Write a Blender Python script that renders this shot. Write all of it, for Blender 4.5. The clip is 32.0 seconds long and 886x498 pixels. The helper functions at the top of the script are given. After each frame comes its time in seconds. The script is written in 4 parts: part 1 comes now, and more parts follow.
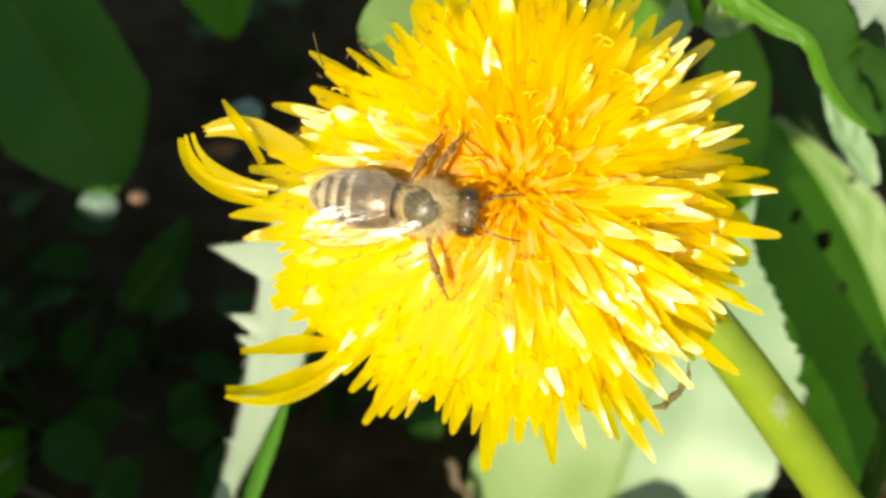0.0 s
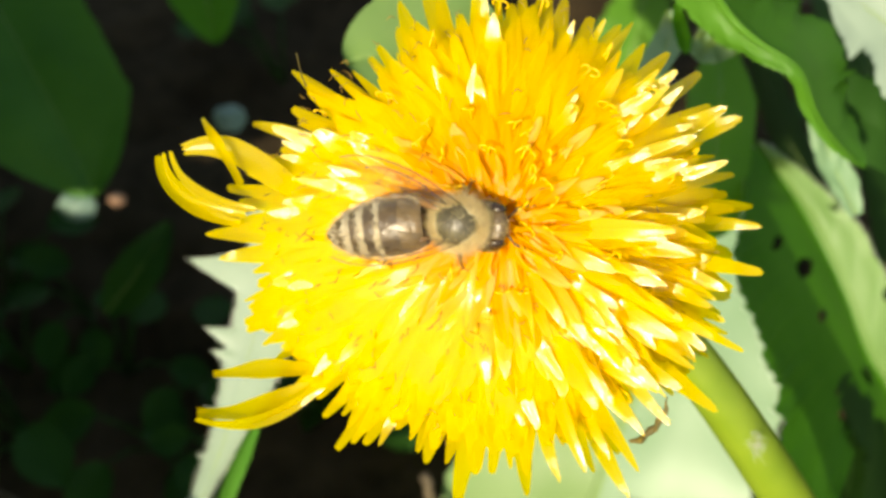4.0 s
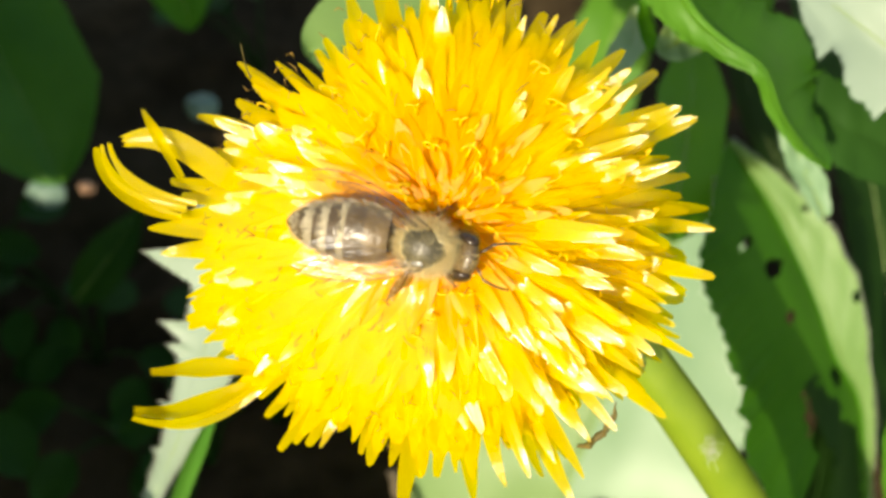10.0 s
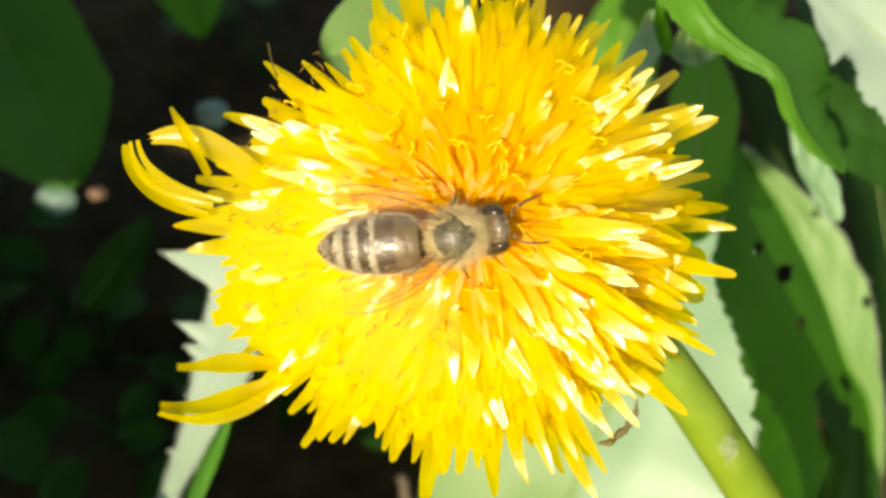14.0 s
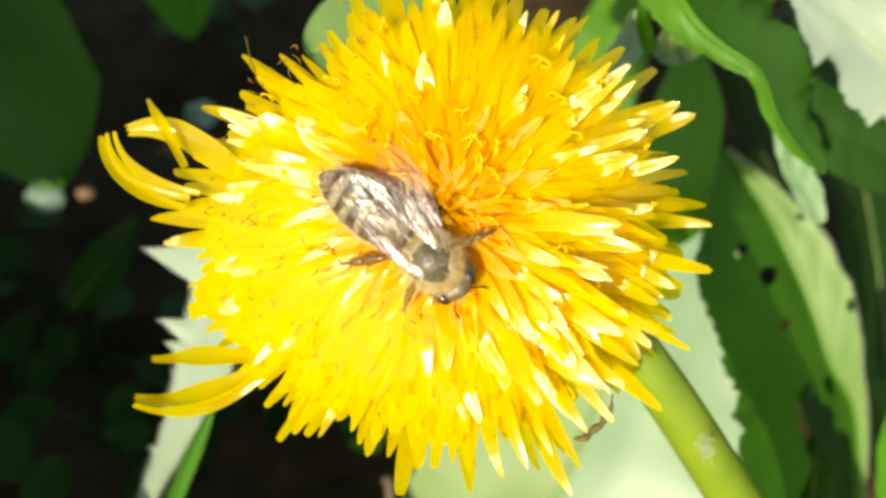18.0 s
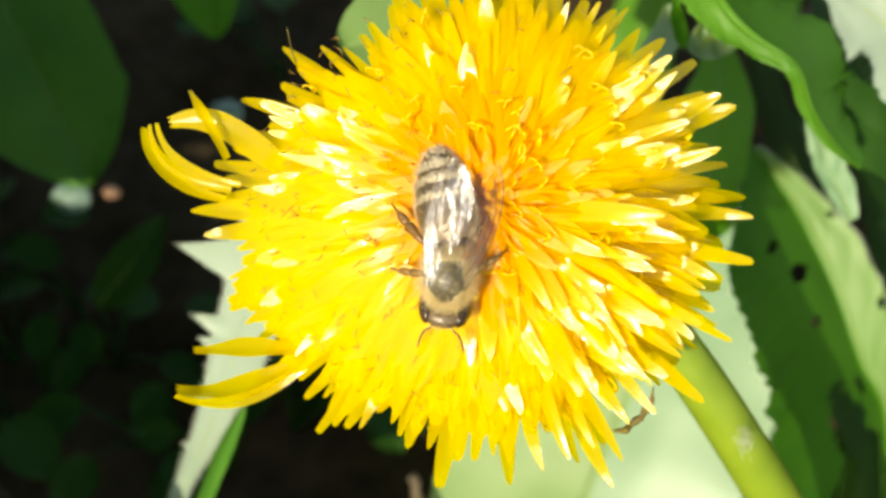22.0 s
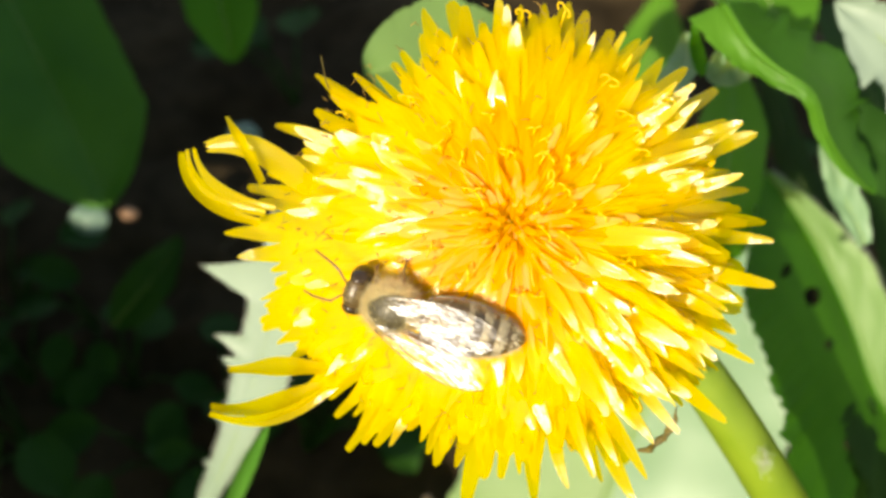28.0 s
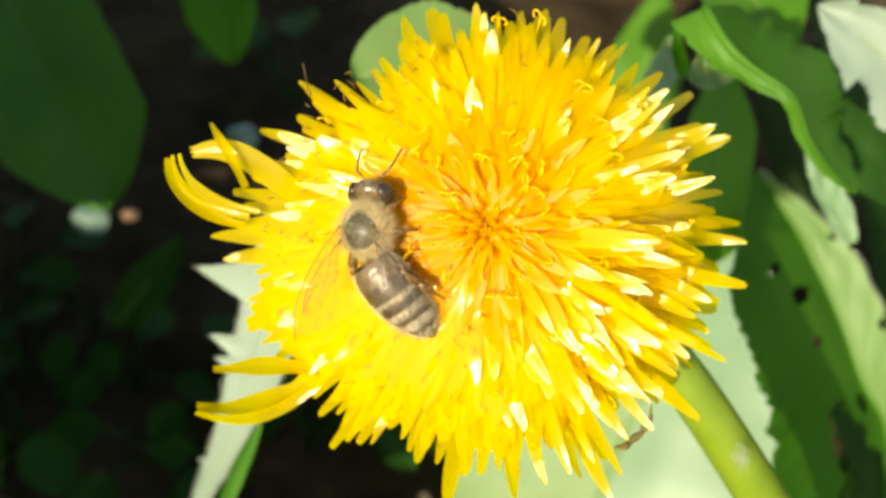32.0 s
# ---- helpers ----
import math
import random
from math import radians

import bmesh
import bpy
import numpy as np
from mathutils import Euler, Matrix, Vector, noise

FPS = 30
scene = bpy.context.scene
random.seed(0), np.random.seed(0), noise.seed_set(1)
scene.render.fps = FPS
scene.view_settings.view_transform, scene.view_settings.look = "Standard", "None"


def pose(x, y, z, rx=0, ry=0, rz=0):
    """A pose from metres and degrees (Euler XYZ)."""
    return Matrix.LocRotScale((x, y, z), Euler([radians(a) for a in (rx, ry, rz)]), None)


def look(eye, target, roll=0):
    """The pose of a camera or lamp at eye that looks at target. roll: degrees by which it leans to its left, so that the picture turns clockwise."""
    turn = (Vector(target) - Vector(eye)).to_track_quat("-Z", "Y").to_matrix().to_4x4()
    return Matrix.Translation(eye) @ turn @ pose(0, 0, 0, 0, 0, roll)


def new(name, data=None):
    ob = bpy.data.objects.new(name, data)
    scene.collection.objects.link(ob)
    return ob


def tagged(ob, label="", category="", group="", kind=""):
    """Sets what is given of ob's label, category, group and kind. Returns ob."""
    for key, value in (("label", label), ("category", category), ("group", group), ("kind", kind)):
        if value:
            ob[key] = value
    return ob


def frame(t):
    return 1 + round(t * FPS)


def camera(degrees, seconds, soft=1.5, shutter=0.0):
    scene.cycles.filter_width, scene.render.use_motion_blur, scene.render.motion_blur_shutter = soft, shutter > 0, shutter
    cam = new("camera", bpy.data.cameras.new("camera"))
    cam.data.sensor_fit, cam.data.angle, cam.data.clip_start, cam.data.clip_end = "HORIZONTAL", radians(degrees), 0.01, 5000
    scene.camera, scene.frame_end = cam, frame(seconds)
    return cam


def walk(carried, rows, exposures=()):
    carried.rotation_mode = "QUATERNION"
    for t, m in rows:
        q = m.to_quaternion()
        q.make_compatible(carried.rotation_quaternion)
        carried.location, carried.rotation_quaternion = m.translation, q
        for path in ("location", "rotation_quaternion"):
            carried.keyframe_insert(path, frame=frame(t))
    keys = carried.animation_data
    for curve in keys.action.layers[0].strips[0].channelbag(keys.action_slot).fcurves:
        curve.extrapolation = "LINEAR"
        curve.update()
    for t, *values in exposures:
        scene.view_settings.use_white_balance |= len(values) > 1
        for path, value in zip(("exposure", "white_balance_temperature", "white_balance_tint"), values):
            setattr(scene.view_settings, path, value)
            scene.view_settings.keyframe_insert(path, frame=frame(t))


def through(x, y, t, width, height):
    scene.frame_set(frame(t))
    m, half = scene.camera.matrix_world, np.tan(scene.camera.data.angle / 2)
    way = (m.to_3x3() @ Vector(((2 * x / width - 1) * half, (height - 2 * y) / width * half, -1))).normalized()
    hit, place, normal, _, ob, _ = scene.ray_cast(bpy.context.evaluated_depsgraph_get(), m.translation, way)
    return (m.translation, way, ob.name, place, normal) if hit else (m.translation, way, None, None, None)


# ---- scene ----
cam = camera(40, 32.0, soft=3.0)

# The flower head is the hub of the plan: millimetres to the picture's side, upwards across it and towards the camera.
HUB = Vector((0.0, 0.0, 0.150))
TILT = 55.0
BASE = Matrix.Translation(HUB) @ Matrix.Rotation(radians(90 - TILT), 4, "X")
MM = 0.001


def at(x, y, z):
    """World place of a point given in millimetres about the flower head."""
    return BASE @ Vector((x * MM, y * MM, z * MM))


# seconds, place in millimetres off (0, 0, 87), turn in degrees
CAMERA_ROWS = [
    (0, -1.24, 0.02, 1.28, -0.60, 1.00, -2.69), (0.5, -1.16, -0.68, 1.51, -0.61, 0.97, -2.60),
    (1, -1.69, -0.71, 2.03, 0.35, 1.36, -1.66), (1.5, -1.91, -2.47, 1.23, -0.75, 1.01, -2.14),
    (2, -0.91, -1.31, 1.78, -0.70, 0.55, -2.12), (2.5, -0.31, -1.89, 1.79, 0.07, 0.06, -1.74),
    (3, -0.67, 0.13, 2.10, 0.31, -0.05, -1.53), (3.5, -1.04, 1.47, 0.28, 0.10, 0.07, -1.29),
    (5.5, -0.49, 2.17, 0.03, -1.86, -0.44, -0.23), (6, 0.18, 2.70, -0.26, -1.37, -0.97, -0.25),
    (6.5, 0.85, 2.33, -0.30, -1.13, -0.65, -0.32), (7, 1.24, 1.27, -0.10, -0.85, -0.41, -0.26),
    (7.5, -0.21, 1.73, -0.10, -0.81, -0.48, -0.08), (8, -1.26, 2.12, -0.16, -0.64, -0.46, -0.01),
    (8.5, 0.09, 2.38, -0.45, -0.67, -0.41, -0.27), (9, 0.90, 1.41, -1.05, -0.77, -0.42, -0.29),
    (9.5, 0.65, 1.70, -1.56, -1.00, -0.28, -0.07), (10, 2.04, 2.27, -1.94, -0.87, -0.36, -0.10),
    (10.5, 2.77, 1.81, -1.89, -0.86, -0.14, -0.10), (11, 3.42, 1.92, -1.88, -1.09, -0.31, -0.24),
    (11.5, 2.17, 1.47, -2.08, -0.90, -0.27, -0.26), (12, 1.70, 1.81, -1.71, -0.67, -0.21, -0.17),
    (12.5, 2.39, 1.06, -1.43, -0.62, -0.37, -0.33), (13, 0.46, 0.90, -1.24, -0.55, -0.12, -0.09),
    (13.5, 0.34, 1.25, -1.08, -0.40, -0.31, -0.01), (15.5, 0.02, 0.79, -1.18, -0.04, -0.36, 0.44),
    (16, 0.78, 0.69, -0.95, 0.11, -0.28, 0.48), (16.5, 0.74, 0.46, -0.96, 0.22, -0.17, 0.54),
    (17, 0.89, -0.84, -1.13, -0.33, -0.34, 0.57), (17.5, 1.68, 0.36, -0.75, -0.12, -0.68, 0.61),
    (18, 1.64, 0.29, -1.00, 0.05, -0.62, 0.50), (18.5, 1.35, -0.23, -0.67, 0.21, -0.57, 0.44),
    (19, 0.62, -1.70, -0.37, 0.99, -0.34, 0.71), (19.5, 0.07, -1.32, -0.25, 1.19, -0.16, 0.78),
    (20, -0.75, -0.78, -1.02, 0.88, -0.19, 0.75), (20.5, -0.90, -0.32, -1.23, 0.65, 0.06, 0.71),
    (21, -1.25, 0.19, -1.08, 0.61, 0.03, 0.51), (21.5, -0.05, -0.29, -0.80, 0.47, -0.05, 0.52),
    (22, -0.15, -0.58, -1.02, 0.21, 0.12, 0.50), (22.5, -0.77, -0.61, -1.17, -0.16, 0.22, 0.64),
    (23, 0.43, -0.98, -0.95, -0.02, -0.02, 0.57), (23.5, 1.29, -1.04, -0.73, 0.12, 0.00, 0.54),
    (24, 0.56, -1.75, -0.66, 0.38, 0.28, 0.67), (24.5, -0.33, -0.49, -0.55, 0.30, 0.04, 0.72),
    (25, -0.88, 0.34, -0.08, 0.75, 0.07, 0.64), (25.5, 0.40, -0.85, 0.47, 0.81, -0.06, 0.41),
    (26, -1.30, -0.83, 0.96, 1.29, 0.20, 0.60), (26.5, -2.14, -0.55, 0.90, 1.15, 0.40, 0.77),
    (28.5, -1.70, -0.75, 1.33, 1.26, 0.27, 0.69), (29, -1.19, -1.35, 1.31, 1.09, 0.35, 0.61),
    (29.5, -1.76, -1.27, 1.70, 1.27, 0.30, 0.63), (30, -0.83, -2.39, 2.18, 1.00, 0.11, 0.56),
    (30.5, -1.50, -3.04, 2.25, 0.53, 0.88, 0.73), (31, -1.25, -2.23, 2.08, 0.52, 0.66, 0.89),
    (31.5, -0.60, -1.91, 2.41, 0.48, 0.94, 0.71), (32, 0.26, -0.26, 3.34, 1.13, 0.73, 0.55)]
walk(cam, [(t, BASE @ pose(x * MM, y * MM, (87 + z) * MM, rx, ry, rz)) for t, x, y, z, rx, ry, rz in CAMERA_ROWS],
     exposures=((0.0, 0.88, 7900, 8), (32.0, 0.88, 7900, 8)))
cam.data.dof.use_dof, cam.data.dof.focus_distance, cam.data.dof.aperture_fstop = True, 0.083, 42.0

# ---- light ----
SUN_WAY = (BASE.to_3x3() @ Vector((-0.33, -0.20, 0.92))).normalized()
sun = new("sun", bpy.data.lights.new("sun", "SUN"))
sun.data.energy, sun.data.angle, sun.data.color = 4.4, radians(0.53), (1.0, 0.95, 0.84)
sun.matrix_world = look(HUB + SUN_WAY, HUB)
world = bpy.data.worlds.new("world")
scene.world = world
world.use_nodes = True
wn = world.node_tree.nodes
sky = wn.new("ShaderNodeTexSky")
sky.sky_type, sky.sun_disc = "NISHITA", False
sky.sun_elevation = math.asin(SUN_WAY.z)
sky.sun_rotation = math.atan2(SUN_WAY.x, SUN_WAY.y)
wn["Background"].inputs["Strength"].default_value = 0.125
world.node_tree.links.new(sky.outputs[0], wn["Background"].inputs["Color"])


# ---- materials ----
def nodes_of(name):
    m = bpy.data.materials.new(name)
    m.use_nodes = True
    t = m.node_tree
    return m, t, t.nodes, t.links, t.nodes["Principled BSDF"]


def ramp(n, stops):
    r = n.new("ShaderNodeValToRGB")
    while len(r.color_ramp.elements) < len(stops):
        r.color_ramp.elements.new(0.5)
    for e, (p, c) in zip(r.color_ramp.elements, stops):
        e.position, e.color = p, (*c, 1)
    return r


def tex(n, l, scale, detail=4.0, coord="Object", stretch=None, kind="ShaderNodeTexNoise"):
    tc, k = n.new("ShaderNodeTexCoord"), n.new(kind)
    k.inputs["Scale"].default_value = scale
    if kind == "ShaderNodeTexNoise":
        k.inputs["Detail"].default_value = detail
    if stretch:
        mp = n.new("ShaderNodeMapping")
        mp.inputs["Scale"].default_value = stretch
        l.new(tc.outputs[coord], mp.inputs["Vector"])
        l.new(mp.outputs[0], k.inputs["Vector"])
    else:
        l.new(tc.outputs[coord], k.inputs["Vector"])
    return k


def bumped(n, l, bsdf, source, strength, distance):
    b = n.new("ShaderNodeBump")
    b.inputs["Strength"].default_value, b.inputs["Distance"].default_value = strength, distance
    l.new(source, b.inputs["Height"])
    l.new(b.outputs[0], bsdf.inputs["Normal"])


def plain(name, dark, light, rough, scale, bump=0.3, depth=0.0001, through=0.0, glow_tint=None, coord="Object", stretch=None, spec=0.5, spread=0.25):
    """A mottled surface from a dark to a light tone, with grain; 'through' is the share of light that passes it, as in leaves."""
    m, t, n, l, p = nodes_of(name)
    coarse, fine = tex(n, l, scale * 0.22, 2, coord, stretch), tex(n, l, scale, 5, coord, stretch)
    add = n.new("ShaderNodeMath")
    add.operation = "ADD"
    l.new(coarse.outputs["Fac"], add.inputs[0])
    l.new(fine.outputs["Fac"], add.inputs[1])
    info = n.new("ShaderNodeObjectInfo")
    sh = n.new("ShaderNodeMath")
    sh.operation, sh.inputs[1].default_value = "MULTIPLY_ADD", spread
    l.new(info.outputs["Random"], sh.inputs[0])
    l.new(add.outputs[0], sh.inputs[2])
    half = n.new("ShaderNodeMath")
    half.operation, half.inputs[1].default_value = "MULTIPLY", 0.48
    l.new(sh.outputs[0], half.inputs[0])
    r = ramp(n, ((0.34, dark), (0.72, light)))
    l.new(half.outputs[0], r.inputs[0])
    l.new(r.outputs[0], p.inputs["Base Color"])
    p.inputs["Roughness"].default_value = rough
    p.inputs["Specular IOR Level"].default_value = spec
    bumped(n, l, p, fine.outputs["Fac"], bump, depth)
    if through:
        tr, mix = n.new("ShaderNodeBsdfTranslucent"), n.new("ShaderNodeMixShader")
        if glow_tint:
            tr.inputs["Color"].default_value = (*glow_tint, 1)
        else:
            l.new(r.outputs[0], tr.inputs["Color"])
        mix.inputs[0].default_value = through
        l.new(p.outputs[0], mix.inputs[1])
        l.new(tr.outputs[0], mix.inputs[2])
        l.new(mix.outputs[0], n["Material Output"].inputs["Surface"])
    return m


def petal_material(name, low, high, tip, passed, rough=0.15, spec=0.85):
    """Strap petals: fine lengthwise streaks, a tone of their own each, paler at the toothed end."""
    m, t, n, l, p = nodes_of(name)
    fine, broad = tex(n, l, 9, 4, "UV", (9, 0.7, 1)), tex(n, l, 2.2, 2, "UV", (2.5, 2.0, 1))
    info = n.new("ShaderNodeObjectInfo")
    isle = n.new("ShaderNodeNewGeometry")
    add = n.new("ShaderNodeMath")
    add.operation = "ADD"
    l.new(info.outputs["Random"], add.inputs[0])
    l.new(isle.outputs["Random Per Island"], add.inputs[1])
    fold = n.new("ShaderNodeMath")
    fold.operation = "FRACT"
    l.new(add.outputs[0], fold.inputs[0])
    mixed = n.new("ShaderNodeMath")
    mixed.operation, mixed.inputs[1].default_value = "MULTIPLY_ADD", 0.35
    l.new(fold.outputs[0], mixed.inputs[0])
    l.new(fine.outputs["Fac"], mixed.inputs[2])
    tone = ramp(n, ((0.30, low), (0.95, high)))
    l.new(mixed.outputs[0], tone.inputs[0])
    uv, sep = n.new("ShaderNodeTexCoord"), n.new("ShaderNodeSeparateXYZ")
    l.new(uv.outputs["UV"], sep.inputs[0])
    along = n.new("ShaderNodeMapRange")
    along.inputs["From Min"].default_value, along.inputs["From Max"].default_value = 0.55, 1.05
    l.new(sep.outputs["Y"], along.inputs["Value"])
    pale = n.new("ShaderNodeMath")
    pale.operation = "MULTIPLY"
    l.new(along.outputs[0], pale.inputs[0])
    l.new(broad.outputs["Fac"], pale.inputs[1])
    mix = n.new("ShaderNodeMix")
    mix.data_type = "RGBA"
    l.new(pale.outputs[0], mix.inputs["Factor"])
    l.new(tone.outputs[0], mix.inputs["A"])
    mix.inputs["B"].default_value = (*tip, 1)
    l.new(mix.outputs["Result"], p.inputs["Base Color"])
    p.inputs["Roughness"].default_value, p.inputs["Specular IOR Level"].default_value = rough, spec
    p.inputs["IOR"].default_value = 1.52
    bumped(n, l, p, fine.outputs["Fac"], 0.10, 0.0002)
    tr, both = n.new("ShaderNodeBsdfTranslucent"), n.new("ShaderNodeMixShader")
    tr.inputs["Color"].default_value = (*passed, 1)
    both.inputs[0].default_value = 0.66
    l.new(p.outputs[0], both.inputs[1])
    l.new(tr.outputs[0], both.inputs[2])
    thin, sheer = n.new("ShaderNodeBsdfTransparent"), n.new("ShaderNodeMixShader")
    thin.inputs["Color"].default_value = (1.0, 0.90, 0.05, 1)
    sheer.inputs[0].default_value = 0.24
    l.new(both.outputs[0], sheer.inputs[1])
    l.new(thin.outputs[0], sheer.inputs[2])
    l.new(sheer.outputs[0], n["Material Output"].inputs["Surface"])
    return m


PETAL = petal_material("petal", (0.77, 0.550, 0.001), (0.93, 0.710, 0.001), (0.94, 0.72, 0.004), (0.96, 0.82, 0.001))
PETAL_YOUNG = petal_material("petal_young", (0.82, 0.45, 0.001), (0.90, 0.54, 0.001), (0.92, 0.58, 0.004), (0.95, 0.65, 0.001), 0.35, 0.35)
STIGMA = plain("stigma", (0.76, 0.50, 0.002), (0.88, 0.62, 0.008), 0.5, 900, 0.3, 0.00005, 0.3)
STEM = plain("stem", (0.122, 0.200, 0.010), (0.212, 0.292, 0.024), 0.40, 260, 0.25, 0.0001, 0.2, (0.45, 0.6, 0.06))
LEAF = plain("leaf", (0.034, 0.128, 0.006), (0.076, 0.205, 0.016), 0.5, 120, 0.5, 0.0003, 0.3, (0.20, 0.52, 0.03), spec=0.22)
# Paler copies of the leaf green: sunlight and sheen mixed into the colour.
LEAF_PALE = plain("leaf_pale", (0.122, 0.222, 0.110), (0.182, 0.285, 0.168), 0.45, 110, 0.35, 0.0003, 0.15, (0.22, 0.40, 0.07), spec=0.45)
# Bright copy, mostly for painting the sunlit half of a folded leaf.
LEAF_BRIGHT = plain("leaf_bright", (0.105, 0.200, 0.050), (0.160, 0.260, 0.085), 0.5, 120, 0.5, 0.0003, 0.25, (0.25, 0.48, 0.08), spec=0.35)
LEAF_WHITE = plain("leaf_sunlit", (0.160, 0.222, 0.160), (0.238, 0.305, 0.236), 0.5, 110, 0.35, 0.0002, 0.12, (0.3, 0.4, 0.15), spec=0.4)
# Darker copies of the leaf green, with shade put into the colour.
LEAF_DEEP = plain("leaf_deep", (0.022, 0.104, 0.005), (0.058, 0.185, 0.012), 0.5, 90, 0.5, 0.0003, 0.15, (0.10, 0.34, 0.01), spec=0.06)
LEAF_DIM = plain("shade_leaf", (0.026, 0.102, 0.010), (0.062, 0.178, 0.020), 0.5, 90, 0.5, 0.0003, 0.15, (0.12, 0.32, 0.02), spec=0.2)
LEAF_SHADED = plain("leaf_shaded", (0.007, 0.030, 0.004), (0.018, 0.058, 0.008), 0.6, 90, 0.5, 0.0003, 0.1, (0.05, 0.16, 0.01), spec=0.08)
RIB = plain("rib", (0.130, 0.214, 0.045), (0.221, 0.298, 0.085), 0.45, 300, 0.3, 0.0001)
WOOL = plain("leaf_hair", (0.55, 0.58, 0.48), (0.75, 0.78, 0.68), 0.6, 500, 0.2, 0.00005, 0.4)
SOIL = plain("soil", (0.011, 0.0075, 0.0035), (0.048, 0.034, 0.018), 0.95, 160, 0.9, 0.002, spec=0.05)
STRAW = plain("straw", (0.050, 0.037, 0.020), (0.120, 0.090, 0.050), 0.8, 300, 0.4, 0.0002)
# Brown of the style ends and of the small shadows painted with them.
STYLE_TICK = plain("style_tick", (0.20, 0.11, 0.010), (0.36, 0.21, 0.020), 0.6, 900, 0.2, 0.00003)
WITHER = plain("withered", (0.045, 0.032, 0.004), (0.165, 0.125, 0.014), 0.7, 900, 0.6, 0.0002)
CHITIN = plain("chitin", (0.066, 0.042, 0.015), (0.150, 0.098, 0.038), 0.40, 1500, 0.8, 0.00014, spec=0.8)
CHITIN_DARK = plain("dark_chitin", (0.036, 0.022, 0.007), (0.110, 0.070, 0.026), 0.36, 1500, 0.9, 0.00014, spec=0.8)
CHITIN_LEG = plain("leg_chitin", (0.070, 0.032, 0.008), (0.210, 0.110, 0.030), 0.30, 1500, 0.35, 0.00005, spec=0.35)
THORAX = plain("thorax_skin", (0.026, 0.021, 0.010), (0.150, 0.126, 0.066), 0.40, 900, 1.0, 0.00016, spec=0.42)
FUZZ = plain("bee_hair", (0.76, 0.64, 0.33), (0.93, 0.83, 0.55), 0.6, 700, 0.1, 0.00002, 0.72, spec=0.2)
BAND = plain("band_hair", (0.210, 0.170, 0.095), (0.560, 0.490, 0.340), 0.6, 1300, 0.6, 0.00005)
EYE = plain("eye", (0.012, 0.007, 0.004), (0.040, 0.024, 0.012), 0.22, 1800, 0.6, 0.00006, spec=0.5)
PETALBIT = plain("pale_leaf_bit", (0.120, 0.205, 0.160), (0.180, 0.270, 0.215), 0.5, 300, 0.3, 0.0002, 0.2)
PINKBIT = plain("tan_leaf_bit", (0.200, 0.112, 0.066), (0.290, 0.170, 0.105), 0.6, 300, 0.3, 0.0002)


def wing_material():
    m, t, n, l, p = nodes_of("wing_membrane")
    clear, gloss, mix = n.new("ShaderNodeBsdfTransparent"), n.new("ShaderNodeBsdfGlossy"), n.new("ShaderNodeMixShader")
    clear.inputs["Color"].default_value = (0.98, 0.95, 0.88, 1)
    gloss.inputs["Roughness"].default_value = 0.27
    gloss.inputs["Color"].default_value = (0.84, 0.89, 1.0, 1)
    k = tex(n, l, 520, 3, "Object", (0.6, 2.6, 1))
    b = n.new("ShaderNodeBump")
    b.inputs["Strength"].default_value, b.inputs["Distance"].default_value = 0.6, 0.0003
    l.new(k.outputs["Fac"], b.inputs["Height"])
    l.new(b.outputs[0], gloss.inputs["Normal"])
    mix.inputs[0].default_value = 0.026
    l.new(clear.outputs[0], mix.inputs[1])
    l.new(gloss.outputs[0], mix.inputs[2])
    l.new(mix.outputs[0], n["Material Output"].inputs["Surface"])
    return m


WING = wing_material()


# ---- building helpers ----
def link(name, verts, faces, material, parent, label="", uv=None, smooth=True):
    """One mesh part, with its points in metres of the world, under a thing or part that stands unturned."""
    o = origin_of(parent)
    me = bpy.data.meshes.new(name)
    me.from_pydata([tuple(Vector(v) - o) for v in verts], [], faces)
    if uv:
        layer = me.uv_layers.new(name="UVMap")
        for loop in me.loops:
            layer.data[loop.index].uv = uv[loop.vertex_index]
    if smooth:
        me.polygons.foreach_set("use_smooth", [True] * len(me.polygons))
    me.materials.append(material)
    me.update()
    ob = new(name, me)
    if parent:
        ob.parent = parent
    if label:
        tagged(ob, label)
    return ob


def origin_of(ob):
    o = Vector((0, 0, 0))
    while ob:
        o, ob = o + ob.location, ob.parent
    return o


def thing(name, place, label, category, group="", kind=""):
    ob = new(name)
    ob.empty_display_size = 0.005
    ob.location = place
    return tagged(ob, label, category, group, kind)


def bezier(ps, s):
    ps = [Vector(p) for p in ps]
    while len(ps) > 1:
        ps = [a.lerp(b, s) for a, b in zip(ps, ps[1:])]
    return ps[0]


def through_points(ps, s):
    """A smooth line that passes the given points at even steps of s."""
    n = len(ps) - 1
    i = min(n - 1, int(s * n))
    u = s * n - i
    a, b, c, d = (Vector(ps[min(n, max(0, k))]) for k in (i - 1, i, i + 1, i + 2))
    return 0.5 * (2 * b + (c - a) * u + (2 * a - 5 * b + 4 * c - d) * u * u + (3 * b - a - 3 * c + d) * u * u * u)


